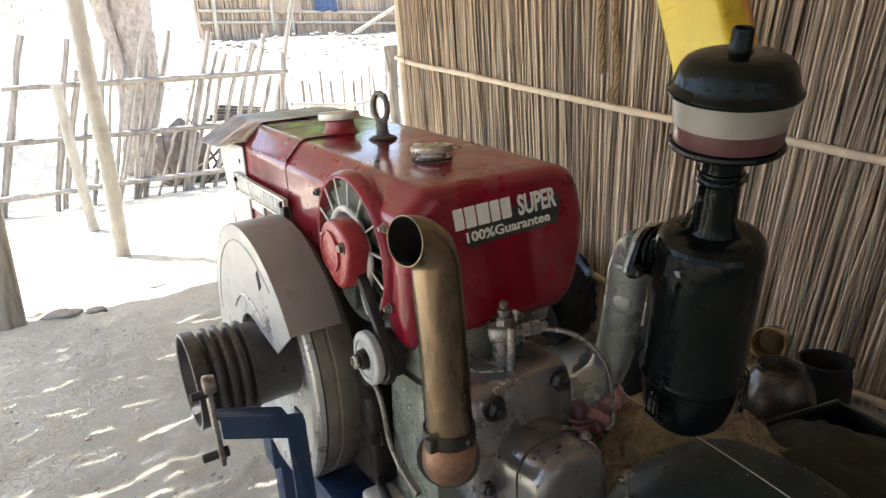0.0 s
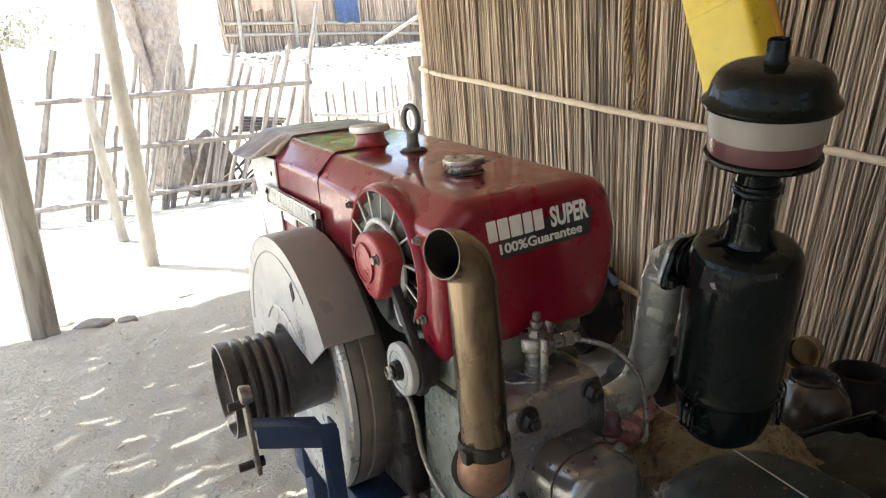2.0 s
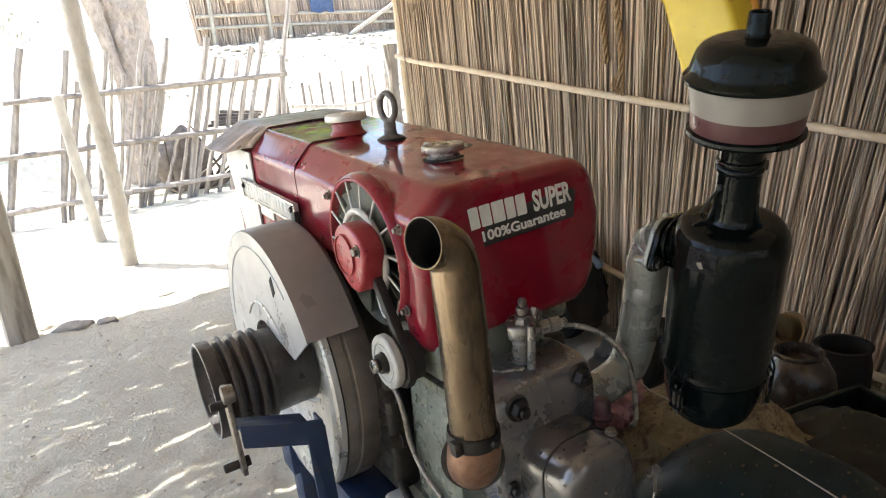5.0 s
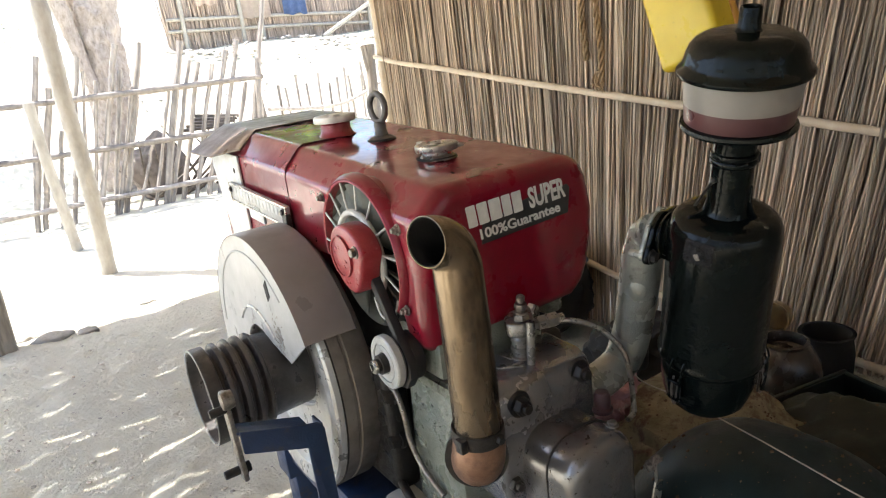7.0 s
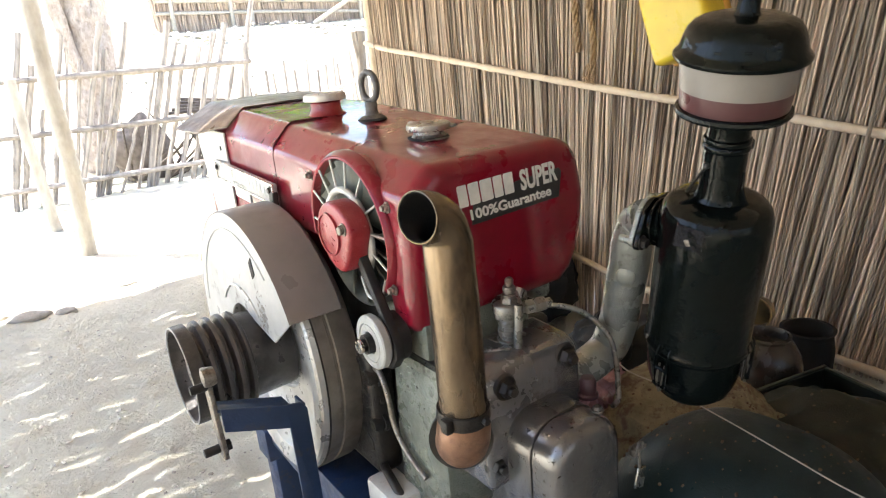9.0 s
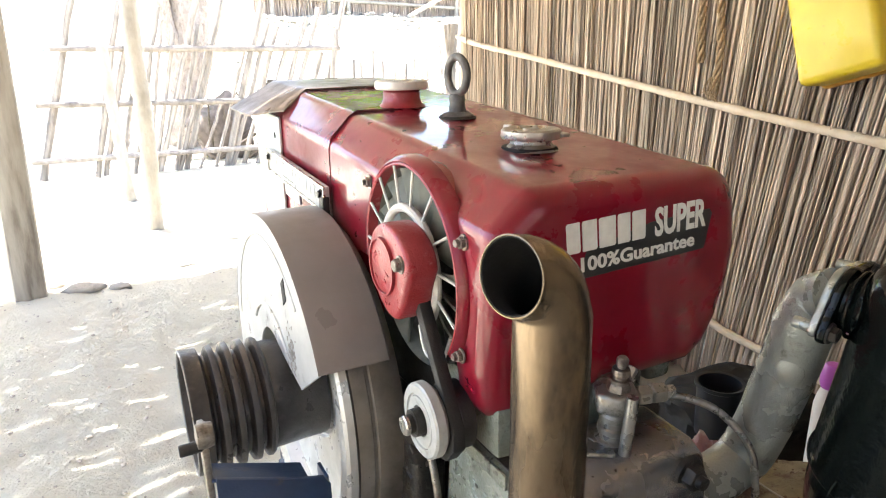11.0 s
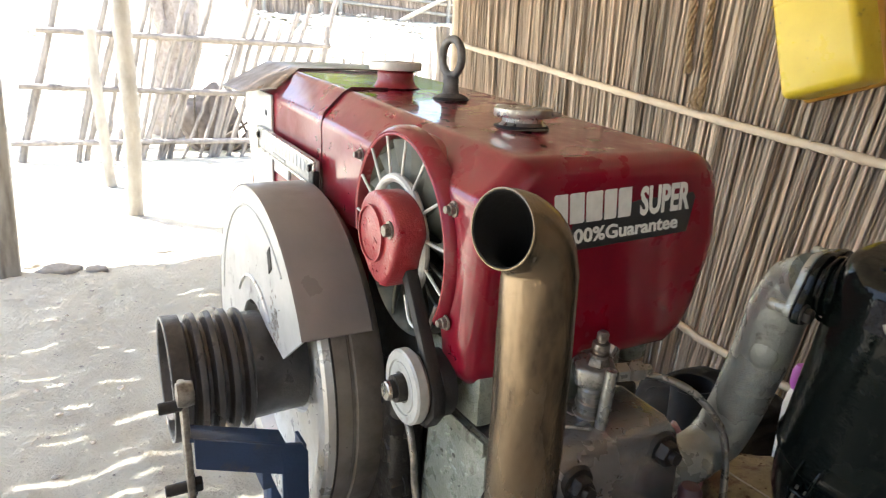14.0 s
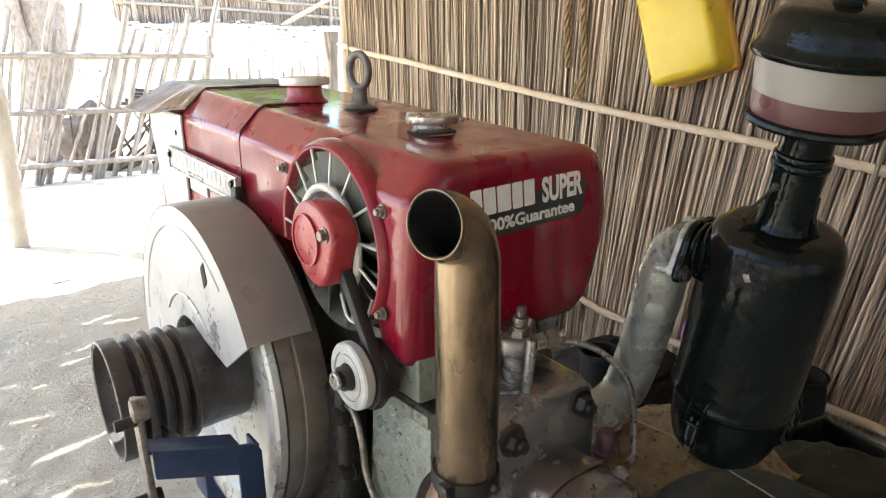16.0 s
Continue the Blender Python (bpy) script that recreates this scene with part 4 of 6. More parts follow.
part("clamp_rod", tube([(0.105, -0.060, 0.662), (0.145, -0.045, 0.660)], 0.003, 8), CHROME, inj)
part("banjo_bolt", hexhead(Matrix.Translation((0.196, -0.066, 0.676)) @ Matrix.Rotation(0.5, 4, "Y"), 0.008, 0.016), CHROME, inj, "bright banjo bolt")
union_m = Matrix.Translation((0.186, -0.075, 0.660)) @ Matrix.Rotation(math.pi / 2, 4, "Y") @ Matrix.Rotation(0.25, 4, "X")
part("union_nut", lathe([(0, 0), (0.009, 0), (0.009, 0.012), (0.0120, 0.013), (0.0125, 0.018), (0.0125, 0.027), (0.0105, 0.029), (0, 0.029)], union_m, 6), INJ, inj)
part("union_nut", lathe([(0, 0.030), (0.0105, 0.030), (0.0128, 0.032), (0.0128, 0.047), (0.0110, 0.049), (0.0080, 0.050), (0.0078, 0.060), (0.0050, 0.062), (0, 0.062)], union_m, 6), INJ, inj)
part("fuel_pipe", tube(smooth_path([(0.228, -0.085, 0.656), (0.260, -0.100, 0.650), (0.292, -0.122, 0.632), (0.318, -0.146, 0.592), (0.325, -0.155, 0.545), (0.324, -0.160, 0.498), (0.318, -0.165, 0.480), (0.298, -0.170, 0.478)], 8), 0.0046, 12), INJ, inj, "thin grey steel fuel pipe")
part("leak_pipe", tube(smooth_path([(0.185, -0.055, 0.668), (0.21, -0.045, 0.652), (0.235, -0.050, 0.640), (0.25, -0.060, 0.635)], 6), 0.004, 10), DARK, inj)
for x, y, z, r in ((0.086, -0.155, 0.592, 0.0145), (0.211, -0.152, 0.596, 0.0150), (0.062, -0.150, 0.470, 0.0125)):
    b = hexhead(along_y(x, y + 0.004, z), r, 0.019)
    lathe([(0, 0.026), (r * 0.5, 0.026), (r * 0.55, 0.0), (0, 0)], along_y(x, y + 0.004, z), 16, b)
    part("head_nut", b, DARK, head, "greasy dark head nut")
    part("nut_boss", lathe([(0, 0.006), (r * 1.3, 0.005), (r * 1.5, 0.0), (0, 0)], along_y(x, y + 0.002, z), 28), DARK, head)

rocker = part("rocker_cover", loft_box(0.080, 0.218, 0.280, 0.548, 0.050, round_stops(-0.112, -0.2070, 0.003)), ROCKER, engine, "rounded silver-grey rocker cover with oil film")
part("cover_lid", loft_box(0.081, 0.217, 0.281, 0.547, 0.050, round_stops(-0.2085, -0.262, 0.022)), ROCKER, rocker)
part("lid_screw", hexhead(up(0.190, -0.236, 0.546), 0.007, 0.007), BOLT, rocker)
part("lid_screw", hexhead(up(0.120, -0.150, 0.547), 0.006, 0.006), DARK, rocker)
part("cover_gasket", loft_box(0.0793, 0.2187, 0.2793, 0.5487, 0.050, [(-0.2066, 0), (-0.2089, 0)]), DARK, rocker)
part("breather_cap", lathe([(0, 0.034), (0.010, 0.033), (0.013, 0.028), (0.013, 0.008), (0.016, 0.005), (0.016, 0.0), (0, 0)], up(0.222, -0.188, 0.536), 24), surface("dark_maroon_plastic", (0.06, 0.022, 0.028), (0.04, 0.016, 0.02), 0.4, 0, 40, 0.1), rocker, "dark maroon breather cap")
part("cover_rivet", lathe([(0, 0.005), (0.006, 0.003), (0.007, 0), (0, 0)], up(0.174, -0.138, 0.548), 16), HEAD, rocker)
lever = part("lever", rbox((0.010, 0.014, 0.012), up(0.232, -0.266, 0.470), 0.003), BOLT, rocker)
part("lever_spring", tube([(0.226 + 0.0006 * k, -0.270 + 0.006 * math.sin(k * 1.1), 0.478 + 0.006 * math.cos(k * 1.1)) for k in range(40)], 0.0012, 6), BOLT, lever)
part("lever_tag", rbox((0.020, 0.004, 0.034), Matrix.Translation((0.240, -0.272, 0.425)) @ Matrix.Rotation(0.25, 4, "Y"), 0.002), CHROME, lever, "bright stamped tag")
part("lever_rod", tube([(0.240, -0.270, 0.48), (0.240, -0.271, 0.44)], 0.0025, 8), BOLT, lever)

# ---- intake pipe and air cleaner ----
elbow_pts = smooth_path([(0.225, -0.112, 0.535), (0.294, -0.108, 0.526), (0.352, -0.112, 0.545), (0.367, -0.125, 0.596), (0.362, -0.140, 0.645), (0.356, -0.156, 0.700), (0.351, -0.169, 0.752), (0.350, -0.184, 0.785), (0.344, -0.204, 0.797)], 8)
intake = part("intake_pipe", tube(elbow_pts, [0.0300] * 9 + [0.0315] * 8 + [0.0325] * (len(elbow_pts) - 33) + [0.0315] * 8 + [0.0300] * 8, 32), SILVER, engine, "silver-painted cast intake pipe")
part("pipe_boss", lathe([(0, 0.0045), (0.010, 0.004), (0.0145, 0.001), (0.016, -0.004), (0, -0.004)], Matrix.Translation((0.330, -0.1735, 0.699)) @ Vector((-0.8, -0.56, -0.1)).to_track_quat("Z", "Y").to_matrix().to_4x4() @ Matrix.Diagonal((1.0, 1.25, 1.0, 1.0)), 24), SILVER, intake, "round casting boss")
part("pipe_foot", lathe([(0.0298, -0.004), (0.039, -0.004), (0.041, 0.0), (0.041, 0.012), (0.039, 0.015), (0.0298, 0.015)], along_x(0.240, -0.111, 0.534), 32, closed=True), SILVER, intake)
# two-bolt flange between the pipe and the cleaner's inlet
F_EX, F_EZ = Vector((0.86, 0.12, 0.50)).normalized(), Vector((-0.10, 0.97, 0.10))
F_EZ = (F_EZ - F_EX * F_EZ.dot(F_EX)).normalized()
F_EY = F_EZ.cross(F_EX)
fl_m = Matrix.Translation((0.345, -0.208, 0.794)) @ Matrix((F_EX, F_EY, F_EZ)).transposed().to_4x4()


def diamond(r_mid, r_end, reach):
    """Outline of a flange with an ear at either end."""
    out = []
    for k in range(48):
        a = k * math.tau / 48
        c, q = math.cos(a), math.sin(a)
        ear = max(0.0, (abs(c) - 0.72) / 0.28)
        out.append((c * (r_mid + (reach - r_mid) * ear), q * (r_mid + 0.35 * (r_end - r_mid) * ear)))
    return out


own = slab(diamond(0.0345, 0.016, 0.056), 0.001, 0.009, "z", 0.002)
own.transform(fl_m)
part("pipe_flange", own, SILVER, intake, "silver flange with two ears")
own = slab(diamond(0.037, 0.018, 0.060), -0.009, -0.0005, "z", 0.002)
own.transform(fl_m)
flange = part("intake_flange", own, BLACK, engine, "black flange with two bolts")
for x in (-0.046, 0.046):
    part("flange_bolt", hexhead(fl_m @ Matrix.Translation((x, 0, -0.009)) @ Matrix.Rotation(math.pi, 4, "X"), 0.0085, 0.009), DARK, flange)
    part("flange_stud", lathe([(0, 0.020), (0.006, 0.020), (0.0065, 0.018), (0.0065, 0), (0, 0)], fl_m @ Matrix.Translation((x, 0, 0.006)), 14), SILVER, flange)

# the cleaner leans as a whole; s runs along its axis, from the inlet's height
LEAN = Vector((-0.119, -0.201, 1.0)).to_track_quat("Z", "Y").to_matrix().to_4x4()
LEAN = LEAN @ Matrix.Rotation(-math.atan2((LEAN @ Vector((1, 0, 0))).y, (LEAN @ Vector((1, 0, 0))).x), 4, "Z")
BODY = Matrix.Translation((0.366, -0.301, 0.80)) @ LEAN
ac = part("air_cleaner", lathe([(0, -0.306), (0.036, -0.305), (0.052, -0.299), (0.062, -0.287), (0.068, -0.268), (0.0715, -0.240), (0.0725, -0.210), (0.0760, -0.207), (0.0785, -0.203), (0.0790, -0.199), (0.0775, -0.194), (0.0762, -0.190), (0.0760, -0.08), (0.0762, 0.006), (0.0748, 0.018), (0.0705, 0.029), (0.0630, 0.0365), (0.052, 0.040), (0.034, 0.041), (0, 0.041)], BODY, 96), BLACK, engine, "glossy black oil-bath air cleaner")
part("neck", lathe([(0.0345, 0.039), (0.0310, 0.044), (0.0290, 0.051), (0.0282, 0.064), (0.0280, 0.112), (0.0300, 0.114), (0.0308, 0.117), (0.0300, 0.120), (0.0288, 0.1215), (0.0300, 0.123), (0.0308, 0.126), (0.0300, 0.129), (0.0276, 0.131), (0.0272, 0.150), (0.030, 0.158), (0.040, 0.163)], BODY, 40), BLACK, ac)
for a, d in ((radians(152), 0.058), (radians(282), 0.044), (radians(20), 0.048)):
    fin = slab([(0.024, 0.036), (d, 0.036), (d - 0.004, 0.043), (0.036, 0.048), (0.031, 0.062), (0.0295, 0.084), (0.024, 0.086)], -0.0025, 0.0025, "y", 0.0012)
    fin.transform(BODY @ Matrix.Rotation(a, 4, "Z"))
    part("neck_gusset", fin, BLACK, ac)
inlet_end = BODY @ Vector((0.0, 0.020, -0.004))
part("air_inlet", tube(smooth_path([fl_m @ Vector((0, 0, -0.008)), fl_m @ Vector((0.001, 0, -0.022)), tuple(0.5 * (fl_m @ Vector((0, 0, -0.03)) + inlet_end)), tuple(inlet_end)], 6), [0.0310] * 5 + [0.0325, 0.034, 0.0355, 0.0365] + [0.037] * 10, 32), BLACK, ac)
part("inlet_rib", tube([fl_m @ Vector((0.0345 * math.cos(q), 0.0345 * math.sin(q), -0.016)) for q in [k * math.tau / 32 for k in range(33)]], 0.0024, 8, caps=False), BLACK, ac)
part("bowl_plate", lathe([(0, 0.158), (0.030, 0.158), (0.064, 0.1615), (0.0695, 0.163), (0.0715, 0.1665), (0.0705, 0.1705), (0.066, 0.1725), (0, 0.1725)], BODY, 64), BLACK, ac, "dark rubber-edged bowl plate")
bowl = part("bowl", lathe([(0.0668, 0.1955), (0.0683, 0.196), (0.0705, 0.216), (0.0722, 0.238), (0.069, 0.240), (0, 0.240), (0, 0.1955)], BODY, 64), BOWL, ac, "clouded pale plastic bowl")
part("bowl_oil", lathe([(0, 0.172), (0.0655, 0.172), (0.0665, 0.175), (0.0680, 0.1965), (0, 0.1965)], BODY, 64), OIL, bowl, "wine-red oil in the bowl")
part("lid", lathe([(0.070, 0.232), (0.0785, 0.2325), (0.0802, 0.235), (0.0803, 0.238), (0.0785, 0.2405), (0.0752, 0.243), (0.0728, 0.249), (0.0705, 0.258), (0.0665, 0.268), (0.0605, 0.2755), (0.0520, 0.280), (0.0400, 0.2825), (0.020, 0.2835), (0, 0.2835)], BODY, 64), BLACK, ac, "black pressed lid")
part("nipple", lathe([(0.0175, 0.281), (0.0150, 0.2855), (0.0135, 0.288), (0.0128, 0.310), (0.0118, 0.3115), (0.0100, 0.311), (0.0095, 0.307), (0, 0.307)], BODY, 28), BLACK, ac)
for k in range(3):
    part("lid_dent", rbox((0.003, 0.008, 0.003), BODY @ Matrix.Rotation(radians(190 + k * 26), 4, "Z") @ Matrix.Translation((0.0718, 0, 0.253 + 0.002 * k)), 0.001), BLACK, ac)


def latch(a):
    m = BODY @ Matrix.Rotation(a, 4, "Z") @ Matrix.Translation((0.001, 0, -0.845))
    ob = part("latch", tube(smooth_path([m @ Vector(p) for p in ((0.0745, -0.010, 0.660), (0.0815, -0.010, 0.645), (0.0815, -0.009, 0.612), (0.0785, -0.006, 0.590), (0.0785, 0.006, 0.590), (0.0815, 0.009, 0.612), (0.0815, 0.010, 0.645), (0.0745, 0.010, 0.660))], 4), 0.0017, 8), BLACK, ac, "black wire latch")
    part("latch_lever", tube(smooth_path([m @ Vector(p) for p in ((0.0765, -0.005, 0.628), (0.0800, -0.005, 0.600), (0.0775, 0.0, 0.575), (0.0800, 0.005, 0.600), (0.0765, 0.005, 0.628))], 4), 0.0018, 8), BOLT, ob)
    part("latch_plate", rbox((0.003, 0.014, 0.030), m @ Matrix.Translation((0.0735, 0, 0.596)), 0.001), DARK, ob)
    part("latch_spring", tube([m @ Vector((0.0800 + 0.003 * math.cos(k * 1.2), -0.010 + 0.0005 * k, 0.590 + 0.003 * math.sin(k * 1.2))) for k in range(40)], 0.0010, 6), BLACK, ob)
    part("latch_roll", tube([m @ Vector((0.0805, -0.012, 0.622)), m @ Vector((0.0805, 0.012, 0.622))], 0.003, 8), BLACK, ob)


for a in (radians(178), radians(298), radians(58)):
    latch(a)
# Wrinkled gloss paint; its highlight is modelled as a paler raised patch.
glint_m = BODY @ Matrix.Rotation(radians(188), 4, "Z")
glint_pad = part("stamped_tag", rbox((0.005, 0.040, 0.032), glint_m @ Matrix.Translation((0.0745, 0, 0.008)) @ Matrix.Rotation(-0.16, 4, "Y"), 0.002), surface("glint_grey_paint", (0.030, 0.030, 0.034), (0.008, 0.008, 0.009), 0.16, 0.5, 70, 1.0), ac, "wrinkled raised patch, the paint's highlight put in as paler tone")
part("tag_mark", tube([glint_m @ Vector((0.0775, 0.004 + 0.0055 * math.cos(q), 0.008 + 0.0055 * math.sin(q))) for q in [k * math.tau / 20 for k in range(21)]], 0.0012, 6), BLACK, glint_pad)
rnd = random.Random(6)
for k in range(5):
    part("tag_mark", rbox((0.003, rnd.uniform(0.003, 0.012), rnd.uniform(0.002, 0.008)), glint_m @ Matrix.Translation((0.0772, rnd.uniform(-0.016, 0.016), 0.008 + rnd.uniform(-0.012, 0.012))) @ Matrix.Rotation(rnd.uniform(-1, 1), 4, "X"), 0.001), BOLT if k == 0 else BLACK, glint_pad)
tie_a, tie_b = fl_m @ Vector((0.012, 0.036, -0.004)), BODY @ Matrix.Rotation(radians(165), 4, "Z") @ Vector((0.029, 0, 0.094))
part("tie_wire", tube(smooth_path([tie_a, tuple(tie_a.lerp(tie_b, 0.35) + Vector((0, 0, 0.004))), tuple(tie_a.lerp(tie_b, 0.7) + Vector((0, 0, 0.003))), tie_b], 6), 0.0022, 8), DARK, ac)
part("tie_knot", lathe([(0, 0.005), (0.004, 0.003), (0.0045, -0.003), (0, -0.005)], Matrix.Translation(tie_b), 12), DARK, ac)
part("clip", rbox((0.010, 0.006, 0.014), BODY @ Matrix.Rotation(radians(-35), 4, "Z") @ Matrix.Translation((0.031, 0, 0.116)), 0.002), DARK, ac)

# ---- small pipes and fittings between flywheel and crankcase ----
part("oil_pipe", tube(smooth_path([(0.006, 0.115, 0.560), (0.004, 0.075, 0.560), (0.004, 0.055, 0.520), (0.006, 0.050, 0.470), (0.008, 0.020, 0.430), (0.010, -0.030, 0.405)], 7), 0.0050, 12), BOLT, engine, "thin steel oil pipe")
for y, z, r in ((0.10, 0.545, 0.016), (0.115, 0.50, 0.020), (0.095, 0.455, 0.013), (0.13, 0.575, 0.014), (0.12, 0.41, 0.02)):
    part("fitting", hexhead(Matrix.Translation((0.012, y, z)) @ Matrix.Rotation(-math.pi / 2, 4, "Y"), r, 0.024), DARK, engine)
part("governor_box", rbox((0.05, 0.16, 0.24), up(0.015, 0.17, 0.47), 0.014, 3), DARK, engine, "greasy dark governor housing")
part("lower_pipe", tube(smooth_path([(0.0, 0.10, 0.37), (-0.01, 0.06, 0.37), (-0.01, 0.02, 0.345), (0.0, -0.02, 0.31)], 6), 0.008, 12), DARK, engine)
part("mount_foot", rbox((0.06, 0.10, 0.05), up(-0.005, 0.06, 0.33), 0.010), PALE, engine, "flaking pale mounting foot")
# Added box: stands for the dark seen between head and hood.
part("side_cover", rbox((0.075, 0.30, 0.30), up(0.262, 0.12, 0.455), 0.012, 3), DARK, engine, "dark box added to fill the gap beside the crankcase")
# Black board added to stand for the shade inside the hood.
part("inner_back", rbox((0.02, 0.36, 0.22), up(0.05, 0.18, 0.66), 0.005), SOOT_GAP_BLACK, engine)
part("fuel_bowl", rbox((0.040, 0.045, 0.060), up(0.282, -0.012, 0.668), 0.010, 3), CASE, engine, "grey rounded bracket under the hood")

# ---- blue angle-iron frame and its strap ----
frame_m = part("frame", slab([(-0.246, 0.532), (-0.246, 0.572), (-0.146, 0.538), (-0.118, 0.531), (-0.110, 0.518), (-0.110, 0.25), (-0.144, 0.25), (-0.144, 0.494)], 0.128, 0.134, "y", 0.0012), BLUE, engine, "chipped blue angle-iron support")
part("frame_flange", rbox((0.118, 0.036, 0.005), Matrix.Translation((-0.194, 0.150, 0.551)) @ Matrix.Rotation(radians(18), 4, "Y"), 0.001), BLUE, frame_m)
part("frame_post", rbox((0.005, 0.036, 0.28), up(-0.1126, 0.153, 0.385), 0.001), BLUE, frame_m)
part("base_beam", rbox((0.09, 0.95, 0.08), up(-0.02, 0.17, 0.265), 0.004), BLUE, frame_m)
part("base_beam", rbox((0.09, 0.95, 0.08), up(0.28, 0.17, 0.225), 0.004), BLUE, frame_m)
part("cross_beam", rbox((0.42, 0.07, 0.08), up(0.13, 0.56, 0.225), 0.004), BLUE, frame_m)
part("cross_beam", rbox((0.30, 0.07, 0.08), up(0.13, -0.26, 0.225), 0.004), BLUE, frame_m)
for x in (-0.02, 0.28):
    for y in (-0.24, 0.60):
        part("frame_leg", rbox((0.07, 0.07, 0.24), up(x, y, 0.105), 0.004), BLUE, frame_m)
strap_m = Matrix.Translation((-0.252, 0.146, 0.560)) @ Matrix.Rotation(radians(-7), 4, "X")
strap = part("strap", rbox((0.008, 0.026, 0.150), strap_m, 0.002), BOLT, frame_m, "worn steel strap with two bolts")
part("strap_knob", lathe([(0, -0.010), (0.014, -0.008), (0.016, 0.0), (0.014, 0.010), (0, 0.012)], along_x(-0.252, 0.139, 0.627), 20), BOLT, strap)
for z in (0.610, 0.500):
    part("strap_bolt", lathe([(0, -0.024), (0.0065, -0.024), (0.0072, -0.022), (0.0072, 0.004), (0, 0.004)], along_x(-0.256, 0.146, z), 14), DARK, strap)
part("strap_nut", hexhead(along_x(-0.248, 0.146, 0.500), 0.010, 0.010), DARK, strap)
# ---- reed wall ----
WALL_X = 1.55


def reed_mesh(k):
    """A dry reed two metres long, thinner towards the top, slightly bent, with nodes."""
    r = random.Random(100 + k)
    bend, phase = r.uniform(0.004, 0.016), r.uniform(0, 6)
    pts, rads = [], []
    for i in range(13):
        z = 2.0 * i / 12
        pts.append((bend * math.sin(phase + z * 2.2), bend * 0.8 * math.cos(phase * 1.3 + z * 1.7), z))
        rads.append(0.0082 * (1 - 0.20 * i / 12) * r.uniform(0.93, 1.05))
    bm = tube(pts, rads, 7, caps=True)
    return mesh_of("reed", bm, STRAW, 60)


REEDS = [reed_mesh(k) for k in range(14)]
wall = thing("wall_east", (WALL_X, 1.2, 0.0), "wall of dry upright straw-coloured reeds tied to bamboo poles", "wall", kind="structure")
rnd = random.Random(21)


def reed_pose(y, x, r):
    lean = 0.02 + 0.15 * max(0.0, min(1.0, (1.35 - y) / 0.8)) + r.gauss(0, 0.023)
    tip = r.gauss(0, 0.014)
    w = r.choice((0.34, 0.40, 0.46, 0.50, 0.56, 0.72)) * r.uniform(0.9, 1.1)
    return Matrix.Translation((x, y, r.uniform(-0.17, -0.13))) @ Matrix.Rotation(lean, 4, "X") @ Matrix.Rotation(tip, 4, "Y") @ Matrix.Rotation(r.uniform(0, 6.3), 4, "Z") @ Matrix.Diagonal((w, w, 1.08, 1.0))


y = 0.17
count = 0
inv = BASE[wall].inverted()
while y < 2.68 and count < 300:
    ob = new("reed", REEDS[rnd.randrange(len(REEDS))])
    ob.parent = wall
    ob.matrix_basis = inv @ reed_pose(y + 0.0, WALL_X + rnd.uniform(-0.010, 0.008), rnd)
    y += rnd.uniform(0.0044, 0.0080)
    count += 1


def joined_reeds(y0, y1, x0, step, seed):
    r = random.Random(seed)
    bm = bmesh.new()
    yy = y0
    while yy < y1:
        own = bmesh.new()
        own.from_mesh(REEDS[r.randrange(len(REEDS))])
        own.transform(reed_pose(yy, x0 + r.uniform(-0.008, 0.008), r))
        bm = join(bm, own)
        yy += r.uniform(0.7, 1.3) * step
    return bm


tagged(part("reed_run", joined_reeds(y, 2.68, WALL_X, 0.0062, 4), STRAW, wall, "", 60), kind="stuff")
back = joined_reeds(-0.55, 2.69, WALL_X + 0.014, 0.0066, 5)
tagged(part("reed_backing", back, STRAW, wall, "", 60), kind="stuff")
back = joined_reeds(-0.75, 0.18, WALL_X, 0.0062, 6)
tagged(part("reed_run", joined_reeds(-4.5, -0.75, WALL_X, 0.013, 7), STRAW, wall, "", 60), kind="stuff")
tagged(part("reed_run", back, STRAW, wall, "", 60), kind="stuff")
backs = slab([(-4.5, 0.0), (2.66, 0.0), (2.66, 2.0), (-4.5, 2.0)], WALL_X + 0.040, WALL_X + 0.046, "x", 0)
tagged(part("reed_mat", backs, STRAW, wall), kind="stuff")


def bamboo(pts, r, nodes=0.24):
    path = smooth_path(pts, 12)
    rads, acc, last = [], 0.0, Vector(path[0])
    nxt = nodes * 0.6
    for p in path:
        acc += (Vector(p) - last).length
        last = Vector(p)
        if acc > nxt:
            rads.append(r * 1.16)
            nxt += nodes
        else:
            rads.append(r)
    return tube(path, rads, 14)


part("bamboo_pole", bamboo([(WALL_X - 0.024, 2.72, 1.108), (WALL_X - 0.026, 2.48, 1.062), (WALL_X - 0.026, 2.06, 1.008), (WALL_X - 0.028, 1.42, 0.918), (WALL_X - 0.026, 0.79, 0.834), (WALL_X - 0.026, 0.25, 0.773), (WALL_X - 0.026, 0.0, 0.740), (WALL_X - 0.026, -1.0, 0.62)], 0.0135), BAMBOO, wall, "pale bamboo cross pole")
part("bamboo_pole", bamboo([(WALL_X - 0.024, 2.70, 0.36), (WALL_X - 0.026, 1.6, 0.235), (WALL_X - 0.026, 0.92, 0.112), (WALL_X - 0.026, 0.74, 0.087), (WALL_X - 0.026, -0.2, 0.03)], 0.0135), BAMBOO, wall, "pale bamboo cross pole")
part("bamboo_pole", bamboo([(WALL_X - 0.024, 2.70, 1.80), (WALL_X - 0.026, -1.0, 1.72)], 0.0135), BAMBOO, wall)
